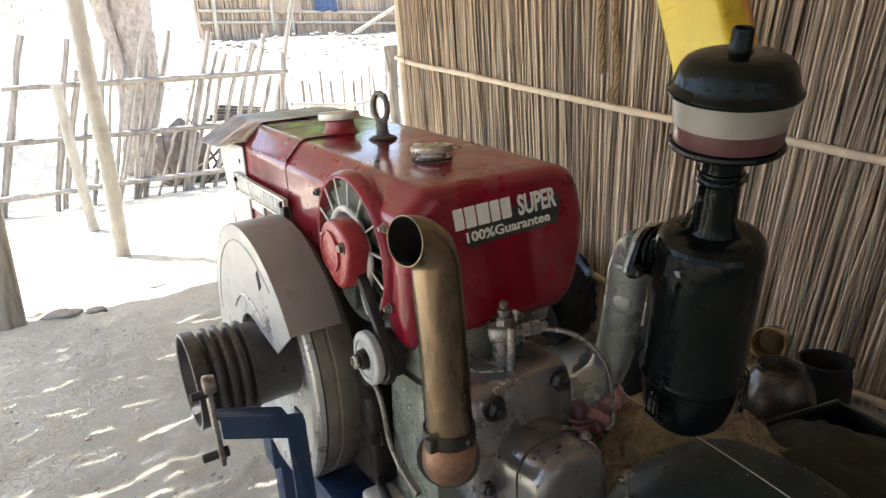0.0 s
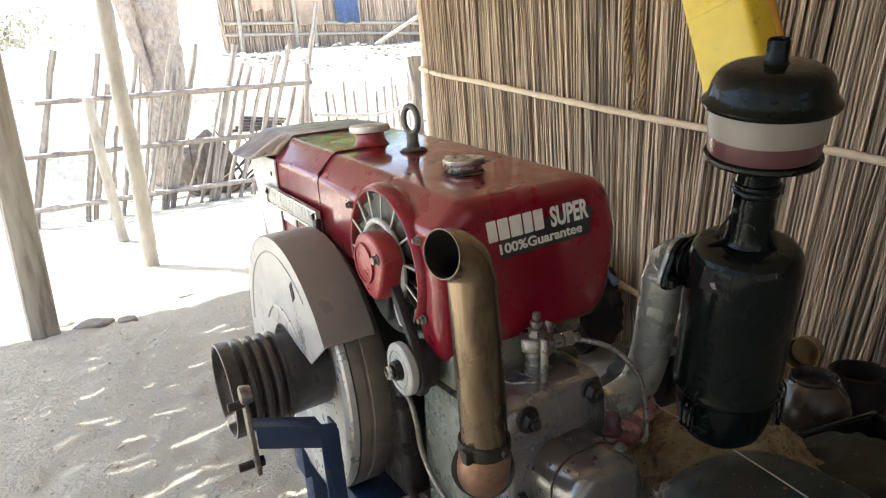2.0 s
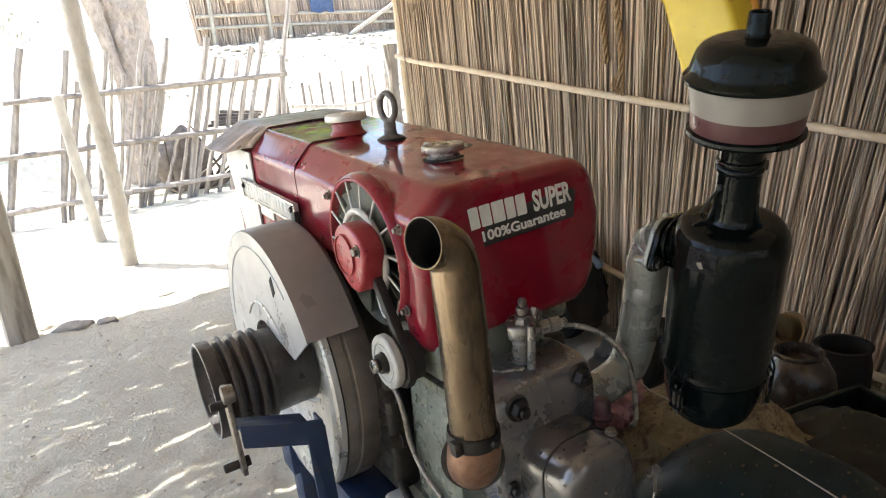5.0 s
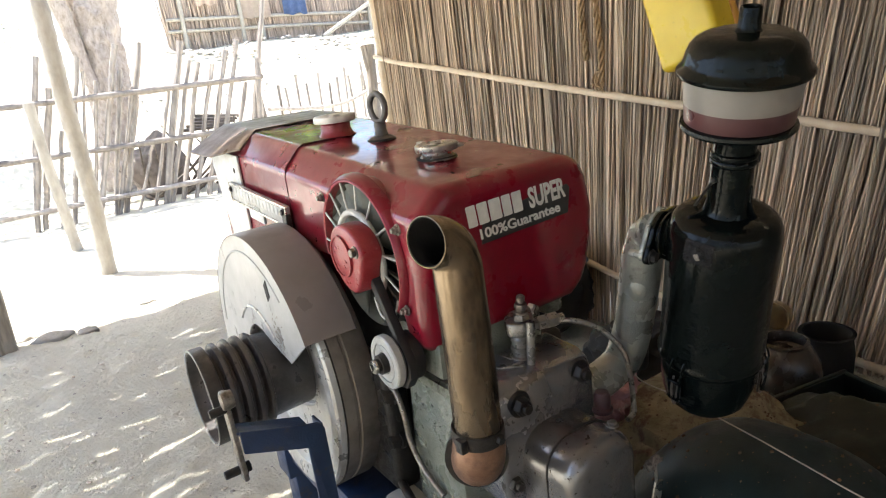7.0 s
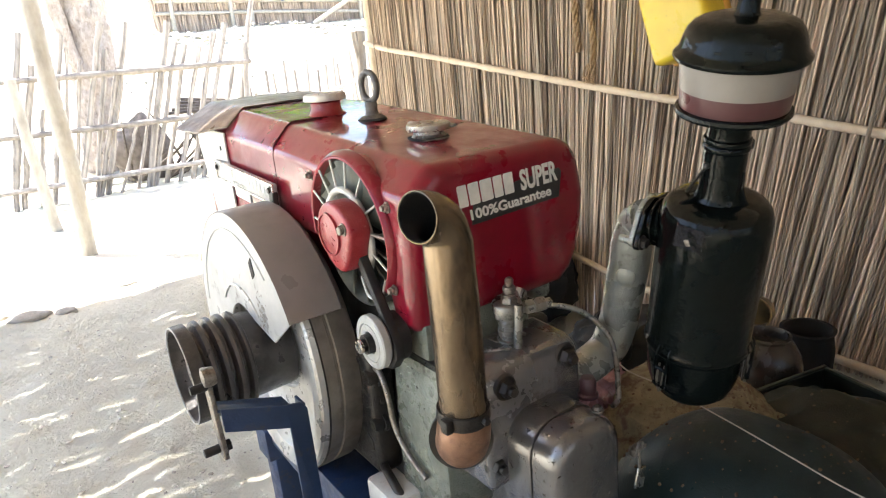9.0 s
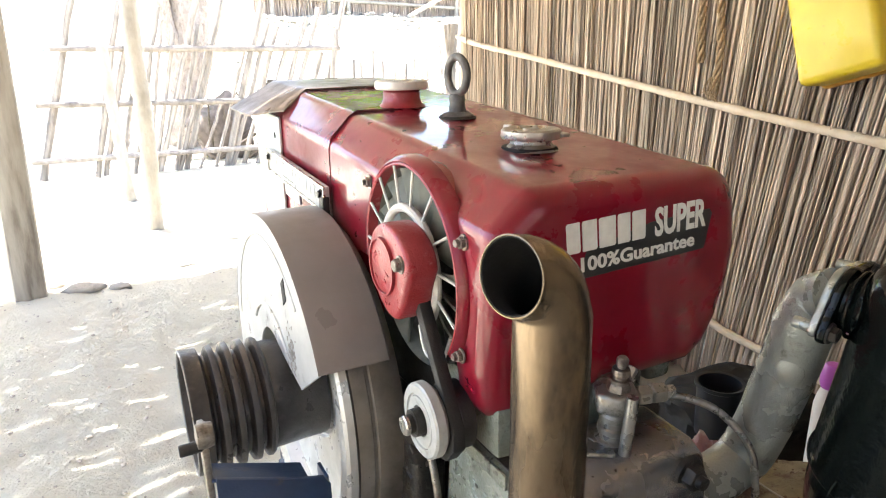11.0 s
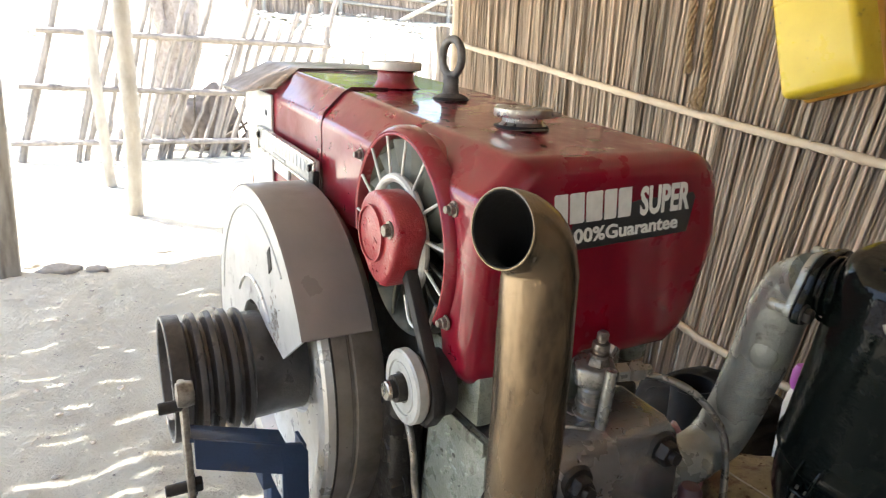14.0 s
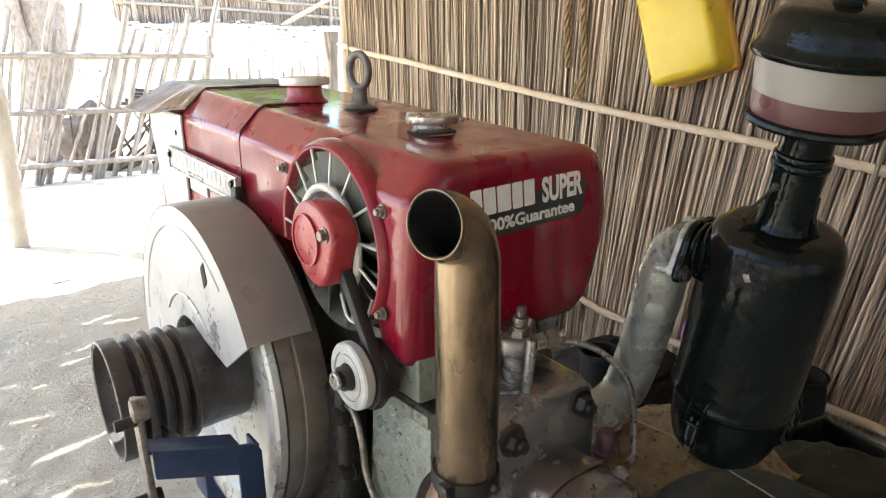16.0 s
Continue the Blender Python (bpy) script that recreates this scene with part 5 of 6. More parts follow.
part("end_post", tube([(WALL_X + 0.02, 2.71, 0), (WALL_X + 0.01, 2.70, 1.0), (WALL_X + 0.015, 2.70, 2.0)], 0.028, 12), BAMBOO, wall)

# unseen walls added to shape the light, posts and the roof; they close the shelter round the camera
sw = bmesh.new()
r6 = random.Random(8)
for k in range(150):
    own = bmesh.new()
    own.from_mesh(REEDS[k % len(REEDS)])
    own.transform(Matrix.Translation((-1.36 + k * 0.0196, -4.5 + r6.uniform(-0.01, 0.01), 0)) @ Matrix.Diagonal((1.6, 1.6, 1.0, 1.0)))
    sw = join(sw, own)
# Unseen wall; its reed spacing sets how much side light gets in.
ww = bmesh.new()
for k in range(140):
    own = bmesh.new()
    own.from_mesh(REEDS[k % len(REEDS)])
    own.transform(Matrix.Translation((-1.36 + r6.uniform(-0.01, 0.01), -4.5 + k * 0.0307 + r6.uniform(-0.012, 0.012), 0)) @ Matrix.Diagonal((1.6, 1.6, 1.0, 1.0)))
    ww = join(ww, own)
alone("wall_west", ww, STRAW, (-1.36, -2.0, 0), "unseen loosely set reed wall added to hold back light from the west", "wall", kind="structure", angle=60)
alone("wall_south", sw, STRAW, (0, -4.5, 0), "unseen reed wall added to close the shelter", "wall", kind="structure", angle=60)

roof = bmesh.new()
rr = random.Random(31)
yy = -4.6
while yy < 3.42:
    x = -1.38
    while x < 2.0:
        ln = rr.uniform(0.05, 0.30) if yy > 0.3 else 1.2
        gap = 0.0
        if -1.3 < x < -0.15 and 0.9 < yy < 3.1 and rr.random() < (0.50 if 1.0 < yy < 2.1 else 0.34 if yy < 2.6 else 0.18):
            gap = rr.uniform(0.005, 0.018)
            ln = rr.uniform(0.04, 0.13)
        elif -1.3 < x < -0.33 and 0.7 < yy < 3.4 and rr.random() < 0.62:
            # Hairline gaps, added to brighten the floor below.
            gap = rr.uniform(0.0015, 0.0055)
            ln = rr.uniform(0.05, 0.22)
        own = bmesh.new()
        bmesh.ops.create_cube(own, size=1.0)
        w = 0.060 - gap
        z = 2.06 - 0.03 * (yy - 0.5) / 3.0 + rr.uniform(-0.004, 0.004)
        own.transform(Matrix.Translation((x + ln / 2, yy + gap / 2, z)) @ Matrix.Diagonal((ln, w, 0.02, 1.0)))
        roof = join(roof, own)
        x += ln
    yy += 0.060
alone("ceiling", roof, STRAW, (0, 0.4, 2.05), "low thatched roof of reed slats with chinks", "roof", kind="structure")


def shed_post(x, y, r, lean=(0, 0), label="weathered timber roof post"):
    pts = [(x, y, -0.05)] + [(x + lean[0] * z, y + lean[1] * z + 0.006 * math.sin(z * 5), z) for z in (0.3, 0.7, 1.1, 1.6, 2.04)]
    bm = tube(pts, [r * s for s in (1.05, 1.02, 1.0, 0.98, 0.95, 0.92)], 12)
    return alone("roof_post", bm, TIMBER, (x, y, 0), label, "post", "posts of the shelter")


hewn = bmesh.new()
rows = []
for k in range(40):
    z = -0.05 + 2.09 * k / 39
    cx, cy, w = -0.668 + 0.034 * z, 2.80 + 0.006 * math.sin(z * 5), 0.068 - 0.004 * z
    row = []
    for q in range(32):
        a = q * math.tau / 32 + 0.35
        c, d = math.cos(a), math.sin(a)
        r_ = w / max(abs(c), abs(d)) ** 0.72
        p_ = Vector((c * 2.0, d * 2.0, z * 1.3))
        r_ *= 1 + 0.05 * noise.noise(p_ * 1.2) + 0.035 * noise.noise(Vector((c * 7, d * 7, z * 2.5)))
        row.append(hewn.verts.new((cx + r_ * math.cos(a - 0.35 + 0.5), cy + r_ * math.sin(a - 0.35 + 0.5), z)))
    rows.append(row)
for a, b in zip(rows, rows[1:]):
    for q in range(32):
        hewn.faces.new((a[q], a[(q + 1) % 32], b[(q + 1) % 32], b[q]))
hewn.faces.new(rows[0][::-1])
hewn.faces.new(rows[-1])
alone("roof_post", hewn, TIMBER, (-0.668, 2.80, 0), "weathered square-hewn timber post on the earth floor", "post", "posts of the shelter", angle=50)
shed_post(-1.33, 0.16, 0.05)
shed_post(-1.30, -2.2, 0.05)
shed_post(-1.33, 3.2, 0.05)

# ---- hung on the wall ----
can = thing("jerrycan", (1.42, 0.56, 0.95), "scuffed yellow plastic jerrycan hung on the reed wall", "jerrycan")
can_m = Matrix.Translation((1.450, 0.538, 1.134)) @ Matrix.Rotation(radians(-17.5), 4, "X") @ Matrix.Rotation(radians(4), 4, "Z")
body = part("body", rbox((0.140, 0.216, 0.360), can_m, 0.022, 4), YELLOW, can)
part("back_half", rbox((0.034, 0.228, 0.374), can_m @ Matrix.Translation((0.058, -0.004, 0.0)), 0.014, 3), SHADED_YELLOW, body, "back shell with its side shade painted amber")
part("seam", rbox((0.004, 0.212, 0.003), can_m @ Matrix.Translation((-0.0692, 0, 0.075)), 0.001), YELLOW, body)
part("handle", tube(smooth_path([can_m @ Vector(p) for p in ((0, 0.08, 0.172), (0, 0.07, 0.215), (0, -0.04, 0.215), (0, -0.06, 0.172))], 6), 0.012, 12), YELLOW, can)
part("cap", lathe([(0, 0.032), (0.022, 0.030), (0.024, 0.0), (0, 0)], can_m @ Matrix.Translation((0, -0.085, 0.174)), 24), YELLOW, can)

rope = thing("rope", (1.50, 1.0, 0.9), "frayed braided jute rope hanging on the reed wall", "rope")
for s, (yb, zb) in enumerate(((0.985, 0.90), (1.035, 0.99))):
    for ph in range(3):
        pts = []
        for k in range(70):
            z = zb + (1.85 - zb) * k / 69
            a = z * 55 + ph * math.tau / 3
            pts.append((WALL_X - 0.030 + 0.008 * math.cos(a), yb + 0.008 * math.sin(a) + 0.016 * math.sin(z * 5 + s * 2) + 0.004 * math.sin(z * 23), z))
        part("strand", tube(pts, 0.0064, 8), ROPE, rope)
rr = random.Random(12)
for k in range(26):
    y0 = 0.985 + rr.uniform(-0.012, 0.012)
    part("frayed_end", tube(smooth_path([(WALL_X - 0.032, y0, 0.945), (WALL_X - 0.038 + rr.uniform(-0.01, 0.01), y0 + rr.uniform(-0.018, 0.018), 0.905), (WALL_X - 0.036, y0 + rr.uniform(-0.03, 0.03), 0.865 + rr.uniform(0, 0.03))], 3), 0.0018, 5), ROPE, rope)

# ---- on the floor by the wall and beside the engine ----


EARTH = surface("loose_brown_earth", (0.14, 0.085, 0.05), (0.08, 0.048, 0.028), 0.9, 0, 40, 0.4, vary=0.3)


def lump(name, centre, size, material, label, category, seed, amp=0.12, freq=2.2, flat=0.0, folds=0.0, crumbs=0):
    """A soft or lumpy body: a rounded form pushed in and out unevenly, resting on the floor."""
    bm = bmesh.new()
    bmesh.ops.create_icosphere(bm, subdivisions=5, radius=1.0)
    for v in bm.verts:
        d = 1 + amp * noise.noise(v.co * freq + Vector((seed, 0, 0))) + amp * 0.35 * noise.noise(v.co * freq * 3.1 + Vector((0, seed, 0)))
        d += folds * (0.5 - abs(noise.noise(v.co * freq * 1.6 + Vector((seed, seed, 0)))))
        c = v.co * d
        q = 0.75
        c = Vector([math.copysign(abs(a) ** q, a) for a in c]) if flat else c
        v.co = Vector((centre[0] + c.x * size[0], centre[1] + c.y * size[1], max(ground_height(centre[0], centre[1]), centre[2] + c.z * size[2])))
    bm.normal_update()
    tops = [v.co.copy() for v in bm.verts if v.normal.z > 0.55]
    ob = alone(name, bm, material, (centre[0], centre[1], 0), label, category)
    if crumbs:
        rc = random.Random(seed)
        heap = bmesh.new()
        for k in range(crumbs):
            p_ = rc.choice(tops)
            own = bmesh.new()
            bmesh.ops.create_icosphere(own, subdivisions=1, radius=min(0.0035, 0.0009 * rc.paretovariate(1.6)))
            own.transform(Matrix.Translation(p_) @ Matrix.Rotation(rc.uniform(0, 6), 4, "X") @ Matrix.Diagonal((1.3, 1.0, 0.7, 1.0)))
            heap = join(heap, own)
        tagged(part("earth_crust", heap, EARTH, ob, "loose brown earth crumbs"), kind="stuff")
    return ob


lump("sand_sack", (0.57, -0.11, 0.16), (0.21, 0.19, 0.215), SACK, "dusty brown sack lying beside the engine", "sack", 3, 0.16, 1.8, 1, 0.18, 620)
lump("sand_sack", (0.76, -0.33, 0.13), (0.18, 0.20, 0.20), TARP, "dark green dusty sheet-wrapped sack on the floor", "sack", 8, 0.16, 1.8, 1, 0.2, 90)
lump("buried_drum", (0.45, -0.33, 0.12), (0.20, 0.25, 0.300), DRUM, "dull blue-green rounded drum with earth on top", "drum", 5, 0.03, 1.2, 1, 0.0, 200)

wire = thing("loose_wire", (0.5, -0.2, 0.4), "thin pale grey wire lying over the sacks", "wire")
part("strand", tube(smooth_path([(0.56, 0.06, 0.395), (0.492, -0.04, 0.420), (0.474, -0.14, 0.432), (0.461, -0.25, 0.430), (0.455, -0.32, 0.426), (0.450, -0.40, 0.418), (0.445, -0.47, 0.412), (0.45, -0.60, 0.398), (0.455, -0.80, 0.36)], 8), 0.0013, 8), WIRE, wire)

tin = thing("brass_tin", (1.23, 0.115, 0.21), "tarnished open brass tin lying tilted against the wall", "tin")
tin_m = Matrix.Translation((1.23, 0.115, 0.262)) @ Matrix.Rotation(radians(-70), 4, "Y") @ Matrix.Rotation(radians(22), 4, "X") @ Matrix.Diagonal((0.8, 0.8, 0.9, 1.0))
part("shell", lathe([(0.050, -0.10), (0.054, -0.09), (0.054, 0.055), (0.057, 0.058), (0.057, 0.062), (0.051, 0.062), (0.050, -0.085), (0, -0.088), (0, -0.10)], tin_m, 40), BRASS, tin)
lump("dark_sack", (1.31, 1.31, 0.08), (0.22, 0.30, 0.20), SOOT_GAP_BLACK, "black sack standing at the foot of the wall", "sack", 17, 0.14, 1.7, 1, 0.3)
sheet = bmesh.new()
tube(smooth_path([(1.40, 1.00, 0.20), (1.38, 1.06, 0.27), (1.35, 1.14, 0.315), (1.30, 1.27, 0.325)], 6), [0.016 + 0.007 * math.sin(k * 1.3) for k in range(19)], 9, sheet)
alone("plastic_sheet", sheet, BLUESHEET, (1.33, 1.2, 0.2), "crumpled blue plastic sheet lying over the black sack", "sheet")
# Made-up black lump; it darkens the floor between pipe and cleaner.
lump("dark_sack", (1.10, 0.44, 0.05), (0.24, 0.17, 0.135), SOOT_GAP_BLACK, "low black lump added to darken the floor behind the bucket", "sack", 23, 0.16, 1.9, 1, 0.3)
pot = thing("clay_pot", (1.13, 0.025, 0.0), "dark glazed round clay pot on the floor by the wall", "pot")
pot_m = up(1.13, 0.025, -0.005)
part("bowl", lathe([(0, 0.0), (0.060, 0.003), (0.078, 0.05), (0.090, 0.11), (0.093, 0.16), (0.086, 0.205), (0.068, 0.240), (0.052, 0.256), (0.050, 0.250), (0.050, 0.235), (0, 0.225)], pot_m, 48), CLAY, pot)
part("rim", lathe([(0.049, 0.252), (0.058, 0.254), (0.060, 0.262), (0.052, 0.265)], pot_m, 40, closed=True), CLAY, pot)
pot2 = thing("clay_pot", (1.36, -0.02, 0.0), "dark open pot standing by the reed wall", "pot")
part("bowl", lathe([(0, 0.0), (0.07, 0.004), (0.10, 0.06), (0.105, 0.20), (0.095, 0.28), (0.10, 0.30), (0.09, 0.30), (0.085, 0.27), (0.09, 0.10), (0, 0.08)], Matrix.Translation((1.40, 0.05, 0.0)) @ Matrix.Diagonal((0.72, 0.72, 0.58, 1)), 40), SOOT_GAP_BLACK, pot2)
part("rim", lathe([(0.088, 0.296), (0.104, 0.296), (0.106, 0.304), (0.090, 0.306)], Matrix.Translation((1.40, 0.05, 0.0)) @ Matrix.Diagonal((0.72, 0.72, 0.58, 1)), 40, closed=True), SOOT_GAP_BLACK, pot2)

crate = thing("green_box", (1.02, -0.21, 0.0), "open dark green metal box on the floor", "box")
cm = Matrix.Translation((1.02, -0.21, 0.0)) @ Matrix.Rotation(radians(77), 4, "Z") @ Matrix.Diagonal((0.52, 0.60, 0.74, 1.0))
for n_, size, at in (("side", (0.50, 0.012, 0.26), (0, 0.20, 0.13)), ("side", (0.50, 0.012, 0.26), (0, -0.20, 0.13)), ("side", (0.012, 0.41, 0.26), (0.25, 0, 0.13)), ("side", (0.012, 0.41, 0.26), (-0.25, 0, 0.13)), ("bottom", (0.50, 0.41, 0.012), (0, 0, 0.010))):
    part(n_, rbox(size, cm @ Matrix.Translation(at), 0.003), GREENBOX, crate)
for at, size in (((0, 0.20, 0.264), (0.53, 0.016, 0.010)), ((0, -0.20, 0.264), (0.53, 0.016, 0.010)), ((-0.25, 0, 0.270), (0.016, 0.41, 0.010)), ((0.25, 0, 0.270), (0.016, 0.41, 0.010))):
    part("rim_edge", rbox(size, cm @ Matrix.Translation(at), 0.003), RIMGREEN, crate, "rubbed pale green rim")

basin = thing("plastic_bucket", (0.935, 0.375, 0.0), "dark blue plastic bucket on the floor", "bucket")
part("shell", lathe([(0, 0.0), (0.044, 0.0), (0.052, 0.258), (0.058, 0.262), (0.058, 0.270), (0.050, 0.268), (0.042, 0.012), (0, 0.012)], up(0.935, 0.375, 0.0), 40), NAVY, basin)
bottle = thing("plastic_bottle", (0.98, 0.16, 0.0), "white plastic bottle with a purple cap", "bottle")
part("body", lathe([(0, 0.0), (0.024, 0.0), (0.026, 0.006), (0.026, 0.34), (0.021, 0.366), (0.015, 0.382), (0, 0.383)], up(0.93, 0.115, 0.0), 28), WHITEPLASTIC, bottle)
part("cap", lathe([(0, 0.435), (0.014, 0.432), (0.020, 0.420), (0.021, 0.392), (0.018, 0.381), (0, 0.380)], up(0.93, 0.115, 0.0), 28), PURPLE, bottle, "round purple cap")
lump("rag", (0.49, 0.05, 0.36), (0.065, 0.06, 0.065), PINK, "crumpled pink and white rag stuffed by the intake pipe", "rag", 11, 0.35, 3.2)
tin2 = thing("small_tin", (0.72, 0.24, 0.0), "small grey tin on the floor", "tin")
part("shell", lathe([(0, 0), (0.045, 0), (0.046, 0.15), (0.048, 0.155), (0.044, 0.155), (0.043, 0.02), (0, 0.02)], up(0.74, 0.22, 0.0), 32), SILVER, tin2)

# ---- outside ----


def picket(x, y, h, lx, ly, r, seed):
    rr_ = random.Random(seed)
    z0 = ground_height(x, y)
    pts = [(x + lx * t * h + rr_.uniform(-0.01, 0.01), y + ly * t * h + rr_.uniform(-0.01, 0.01), z0 - 0.05 + t * h) for t in (0, 0.25, 0.5, 0.75, 1.0)]
    return tube(pts, [r * rr_.uniform(0.85, 1.1) for _ in pts], 8)


fence = thing("bamboo_fence", (0.3, 6.1, 0.0), "low sun-greyed fence of split bamboo pickets and three rails", "fence")
rf = random.Random(77)


def leaning_picket(x0, x1, top, r, y, seed):
    """A knotty picket from the ground at x0 to its top at x1."""
    rr_ = random.Random(seed)
    dy = rr_.uniform(-0.03, 0.03)
    z0 = ground_height(x0, y) - 0.05
    path_ = [(x0 + (x1 - x0) * t + rr_.uniform(-0.008, 0.008), y + dy + rr_.uniform(-0.008, 0.008), z0 + (top - z0) * t) for t in [k / 8 for k in range(9)]]
    return tube(path_, [r * rr_.uniform(0.8, 1.15) for _ in path_], 9)


for k, (x0, x1, top, r) in enumerate(((-0.758, -0.289, 1.53, 0.032), (-0.33, 0.055, 1.48, 0.030), (-0.265, 0.095, 1.21, 0.030), (-0.12, 0.093, 0.83, 0.020), (-0.015, 0.368, 1.44, 0.024), (0.10, 0.398, 1.32, 0.016), (0.16, 0.48, 1.22, 0.018),
                                      (0.20, 0.709, 1.515, 0.028), (0.328, 0.705, 1.29, 0.024), (0.36, 0.78, 1.12, 0.022), (0.43, 0.934, 1.516, 0.028), (0.54, 0.831, 0.585, 0.018), (0.70, 1.10, 1.10, 0.018), (0.796, 1.298, 1.489, 0.031),
                                      (0.854, 1.338, 1.305, 0.024), (0.982, 1.429, 1.279, 0.025), (1.095, 1.547, 1.249, 0.025), (1.228, 1.709, 1.366, 0.026), (1.33, 1.843, 1.45, 0.025), (1.45, 1.862, 1.03, 0.024), (1.66, 2.226, 1.857, 0.030), (1.82, 2.022, 1.246, 0.034))):
    part("picket", leaning_picket(x0, x1, top, r, 6.1, k), WEATHERED, fence)
for z0, z1, xa, xb in ((1.092, 1.065, -0.52, 2.03), (0.637, 0.575, -0.69, 2.03), (0.160, 0.13, -0.80, 2.03)):
    part("rail", bamboo([(xa, 6.06, z0), (0.3, 6.055, (z0 + z1) / 2 + 0.005), (xb, 6.06, z1)], 0.024, 0.4), WEATHERED, fence)
    part("rail", bamboo([(xa + 0.3, 6.15, z0 - 0.005), (0.6, 6.15, (z0 + z1) / 2 - 0.02), (xb - 0.2, 6.14, z1 - 0.01)], 0.016, 0.4), WEATHERED, fence)
fence2 = thing("bamboo_fence", (3.0, 7.0, 0.2), "pale picket fence running up the sandy bank", "fence")
for k in range(17):
    t = k / 16
    x, y = 2.05 + 2.6 * t, 6.15 + 1.5 * t
    part("picket", picket(x, y, rf.uniform(0.95, 1.25), rf.uniform(-0.1, 0.05), 0, 0.018, 50 + k), WEATHERED, fence2)
part("rail", bamboo([(2.05, 6.12, 0.72), (3.3, 6.84, 0.62), (4.65, 7.6, 0.95)], 0.022, 0.4), WEATHERED, fence2)
part("rail", bamboo([(2.05, 6.12, 0.30), (3.3, 6.84, 0.30), (4.65, 7.6, 0.55)], 0.018, 0.4), WEATHERED, fence2)

PALEPOLE = surface("debarked_pale_wood", (0.42, 0.39, 0.335), (0.30, 0.275, 0.235), 0.6, 0, 18, 0.3, 0, (0.30, 0.25, 0.20), (0.58, 0.75), 12, stretch=(1, 1, 0.4))
lean_pole = thing("leaning_pole", (-0.06, 3.82, 0.0), "pale debarked pole leaning outside the shelter", "pole")
part("pole", tube(smooth_path([(-0.042, 3.85, -0.05), (-0.022, 3.85, 0.40), (-0.015, 3.85, 0.74), (-0.020, 3.85, 1.06), (-0.010, 3.85, 1.50), (0.0, 3.85, 2.4)], 16), [0.049 + 0.0015 * math.sin(k * 0.9) + (0.005 if k % 3 == 0 and k > 18 else 0.0) for k in range(81)], 14), PALEPOLE, lean_pole)
prop = thing("short_post", (-0.20, 4.9, 0.0), "short pale leaning fence prop", "post")
part("pole", tube(smooth_path([(-0.118, 4.9, -0.05), (-0.138, 4.9, 0.40), (-0.150, 4.9, 0.70), (-0.156, 4.9, 1.10)], 8), [0.042 - 0.0002 * k + 0.002 * math.sin(k * 1.7) for k in range(25)], 12), PALEPOLE, prop)
snag = thing("forked_post", (1.80, 3.2, 0.0), "grey forked post at the corner of the shelter", "post")
part("stem", tube(smooth_path([(1.735, 3.2, -0.05), (1.74, 3.2, 0.6), (1.745, 3.2, 0.95), (1.765, 3.2, 1.19)], 5), 0.036, 10), WEATHERED, snag)
part("fork", tube(smooth_path([(1.745, 3.2, 0.98), (1.725, 3.2, 1.10), (1.715, 3.2, 1.19)], 5), [0.026 - 0.0006 * k for k in range(11)], 9), WEATHERED, snag)


def rock(x, y, s, seed):
    bm = bmesh.new()
    bmesh.ops.create_icosphere(bm, subdivisions=3, radius=1.0)
    for v in bm.verts:
        d = 1 + 0.35 * noise.noise(v.co * 1.4 + Vector((seed, 1, 2))) + 0.1 * noise.noise(v.co * 4 + Vector((seed, 1, 2)))
        v.co = Vector((x + v.co.x * d * s, y + v.co.y * d * s * 0.7, ground_height(x, y) + v.co.z * d * s * 0.45))
    return alone("stone", bm, STONE, (x, y, 0), "grey stone lying at the edge of the shade", "stone", "stones at the floor's edge", angle=60)


for x, y, s, k in ((-0.455, 2.76, 0.088, 1), (-0.305, 2.71, 0.055, 2), (0.02, 2.92, 0.04, 3), (-0.55, 2.95, 0.05, 4)):
    rock(x, y, s, k)

tree = thing("tree", (0.75, 7.3, 0.1), "broad pale-barked tree with two trunks behind the fence", "tree")


def bark_trunk(pts, radii, seed):
    """A trunk with knotty, furrowed bark."""
    path_ = smooth_path(pts, 26)
    rads_ = [float(np.interp(k / (len(path_) - 1) * (len(radii) - 1), range(len(radii)), radii)) for k in range(len(path_))]
    bm = tube(path_, rads_, 64)
    for v in bm.verts:
        q = v.co * 1.0
        c = min(path_, key=lambda p_: abs(p_[2] - q.z))
        out = Vector((q.x - c[0], q.y - c[1], 0.0))
        w = Vector((q.x * 7, q.y * 7, q.z * 4 + seed))
        v.co += out * (0.20 * noise.noise(w * 0.5) + 0.18 * noise.noise(w * 1.8) + 0.14 * noise.noise(w * 4.1))
    return bm


part("trunk", bark_trunk([(0.60, 7.3, -0.1), (0.63, 7.3, 0.3), (0.71, 7.3, 0.65), (0.76, 7.3, 1.2), (0.80, 7.3, 2.17), (0.82, 7.35, 3.0), (1.0, 7.5, 4.0)], [0.20, 0.18, 0.185, 0.215, 0.245, 0.22, 0.17], 1.0), BARK, tree, "", 80)
part("trunk", bark_trunk([(0.68, 7.2, 0.85), (0.56, 7.15, 1.31), (0.44, 7.1, 2.17), (0.30, 7.2, 3.2), (0.10, 7.2, 3.8)], [0.055, 0.062, 0.084, 0.08, 0.06], 4.0), BARK, tree, "", 80)
rt = random.Random(3)
crown = bmesh.new()
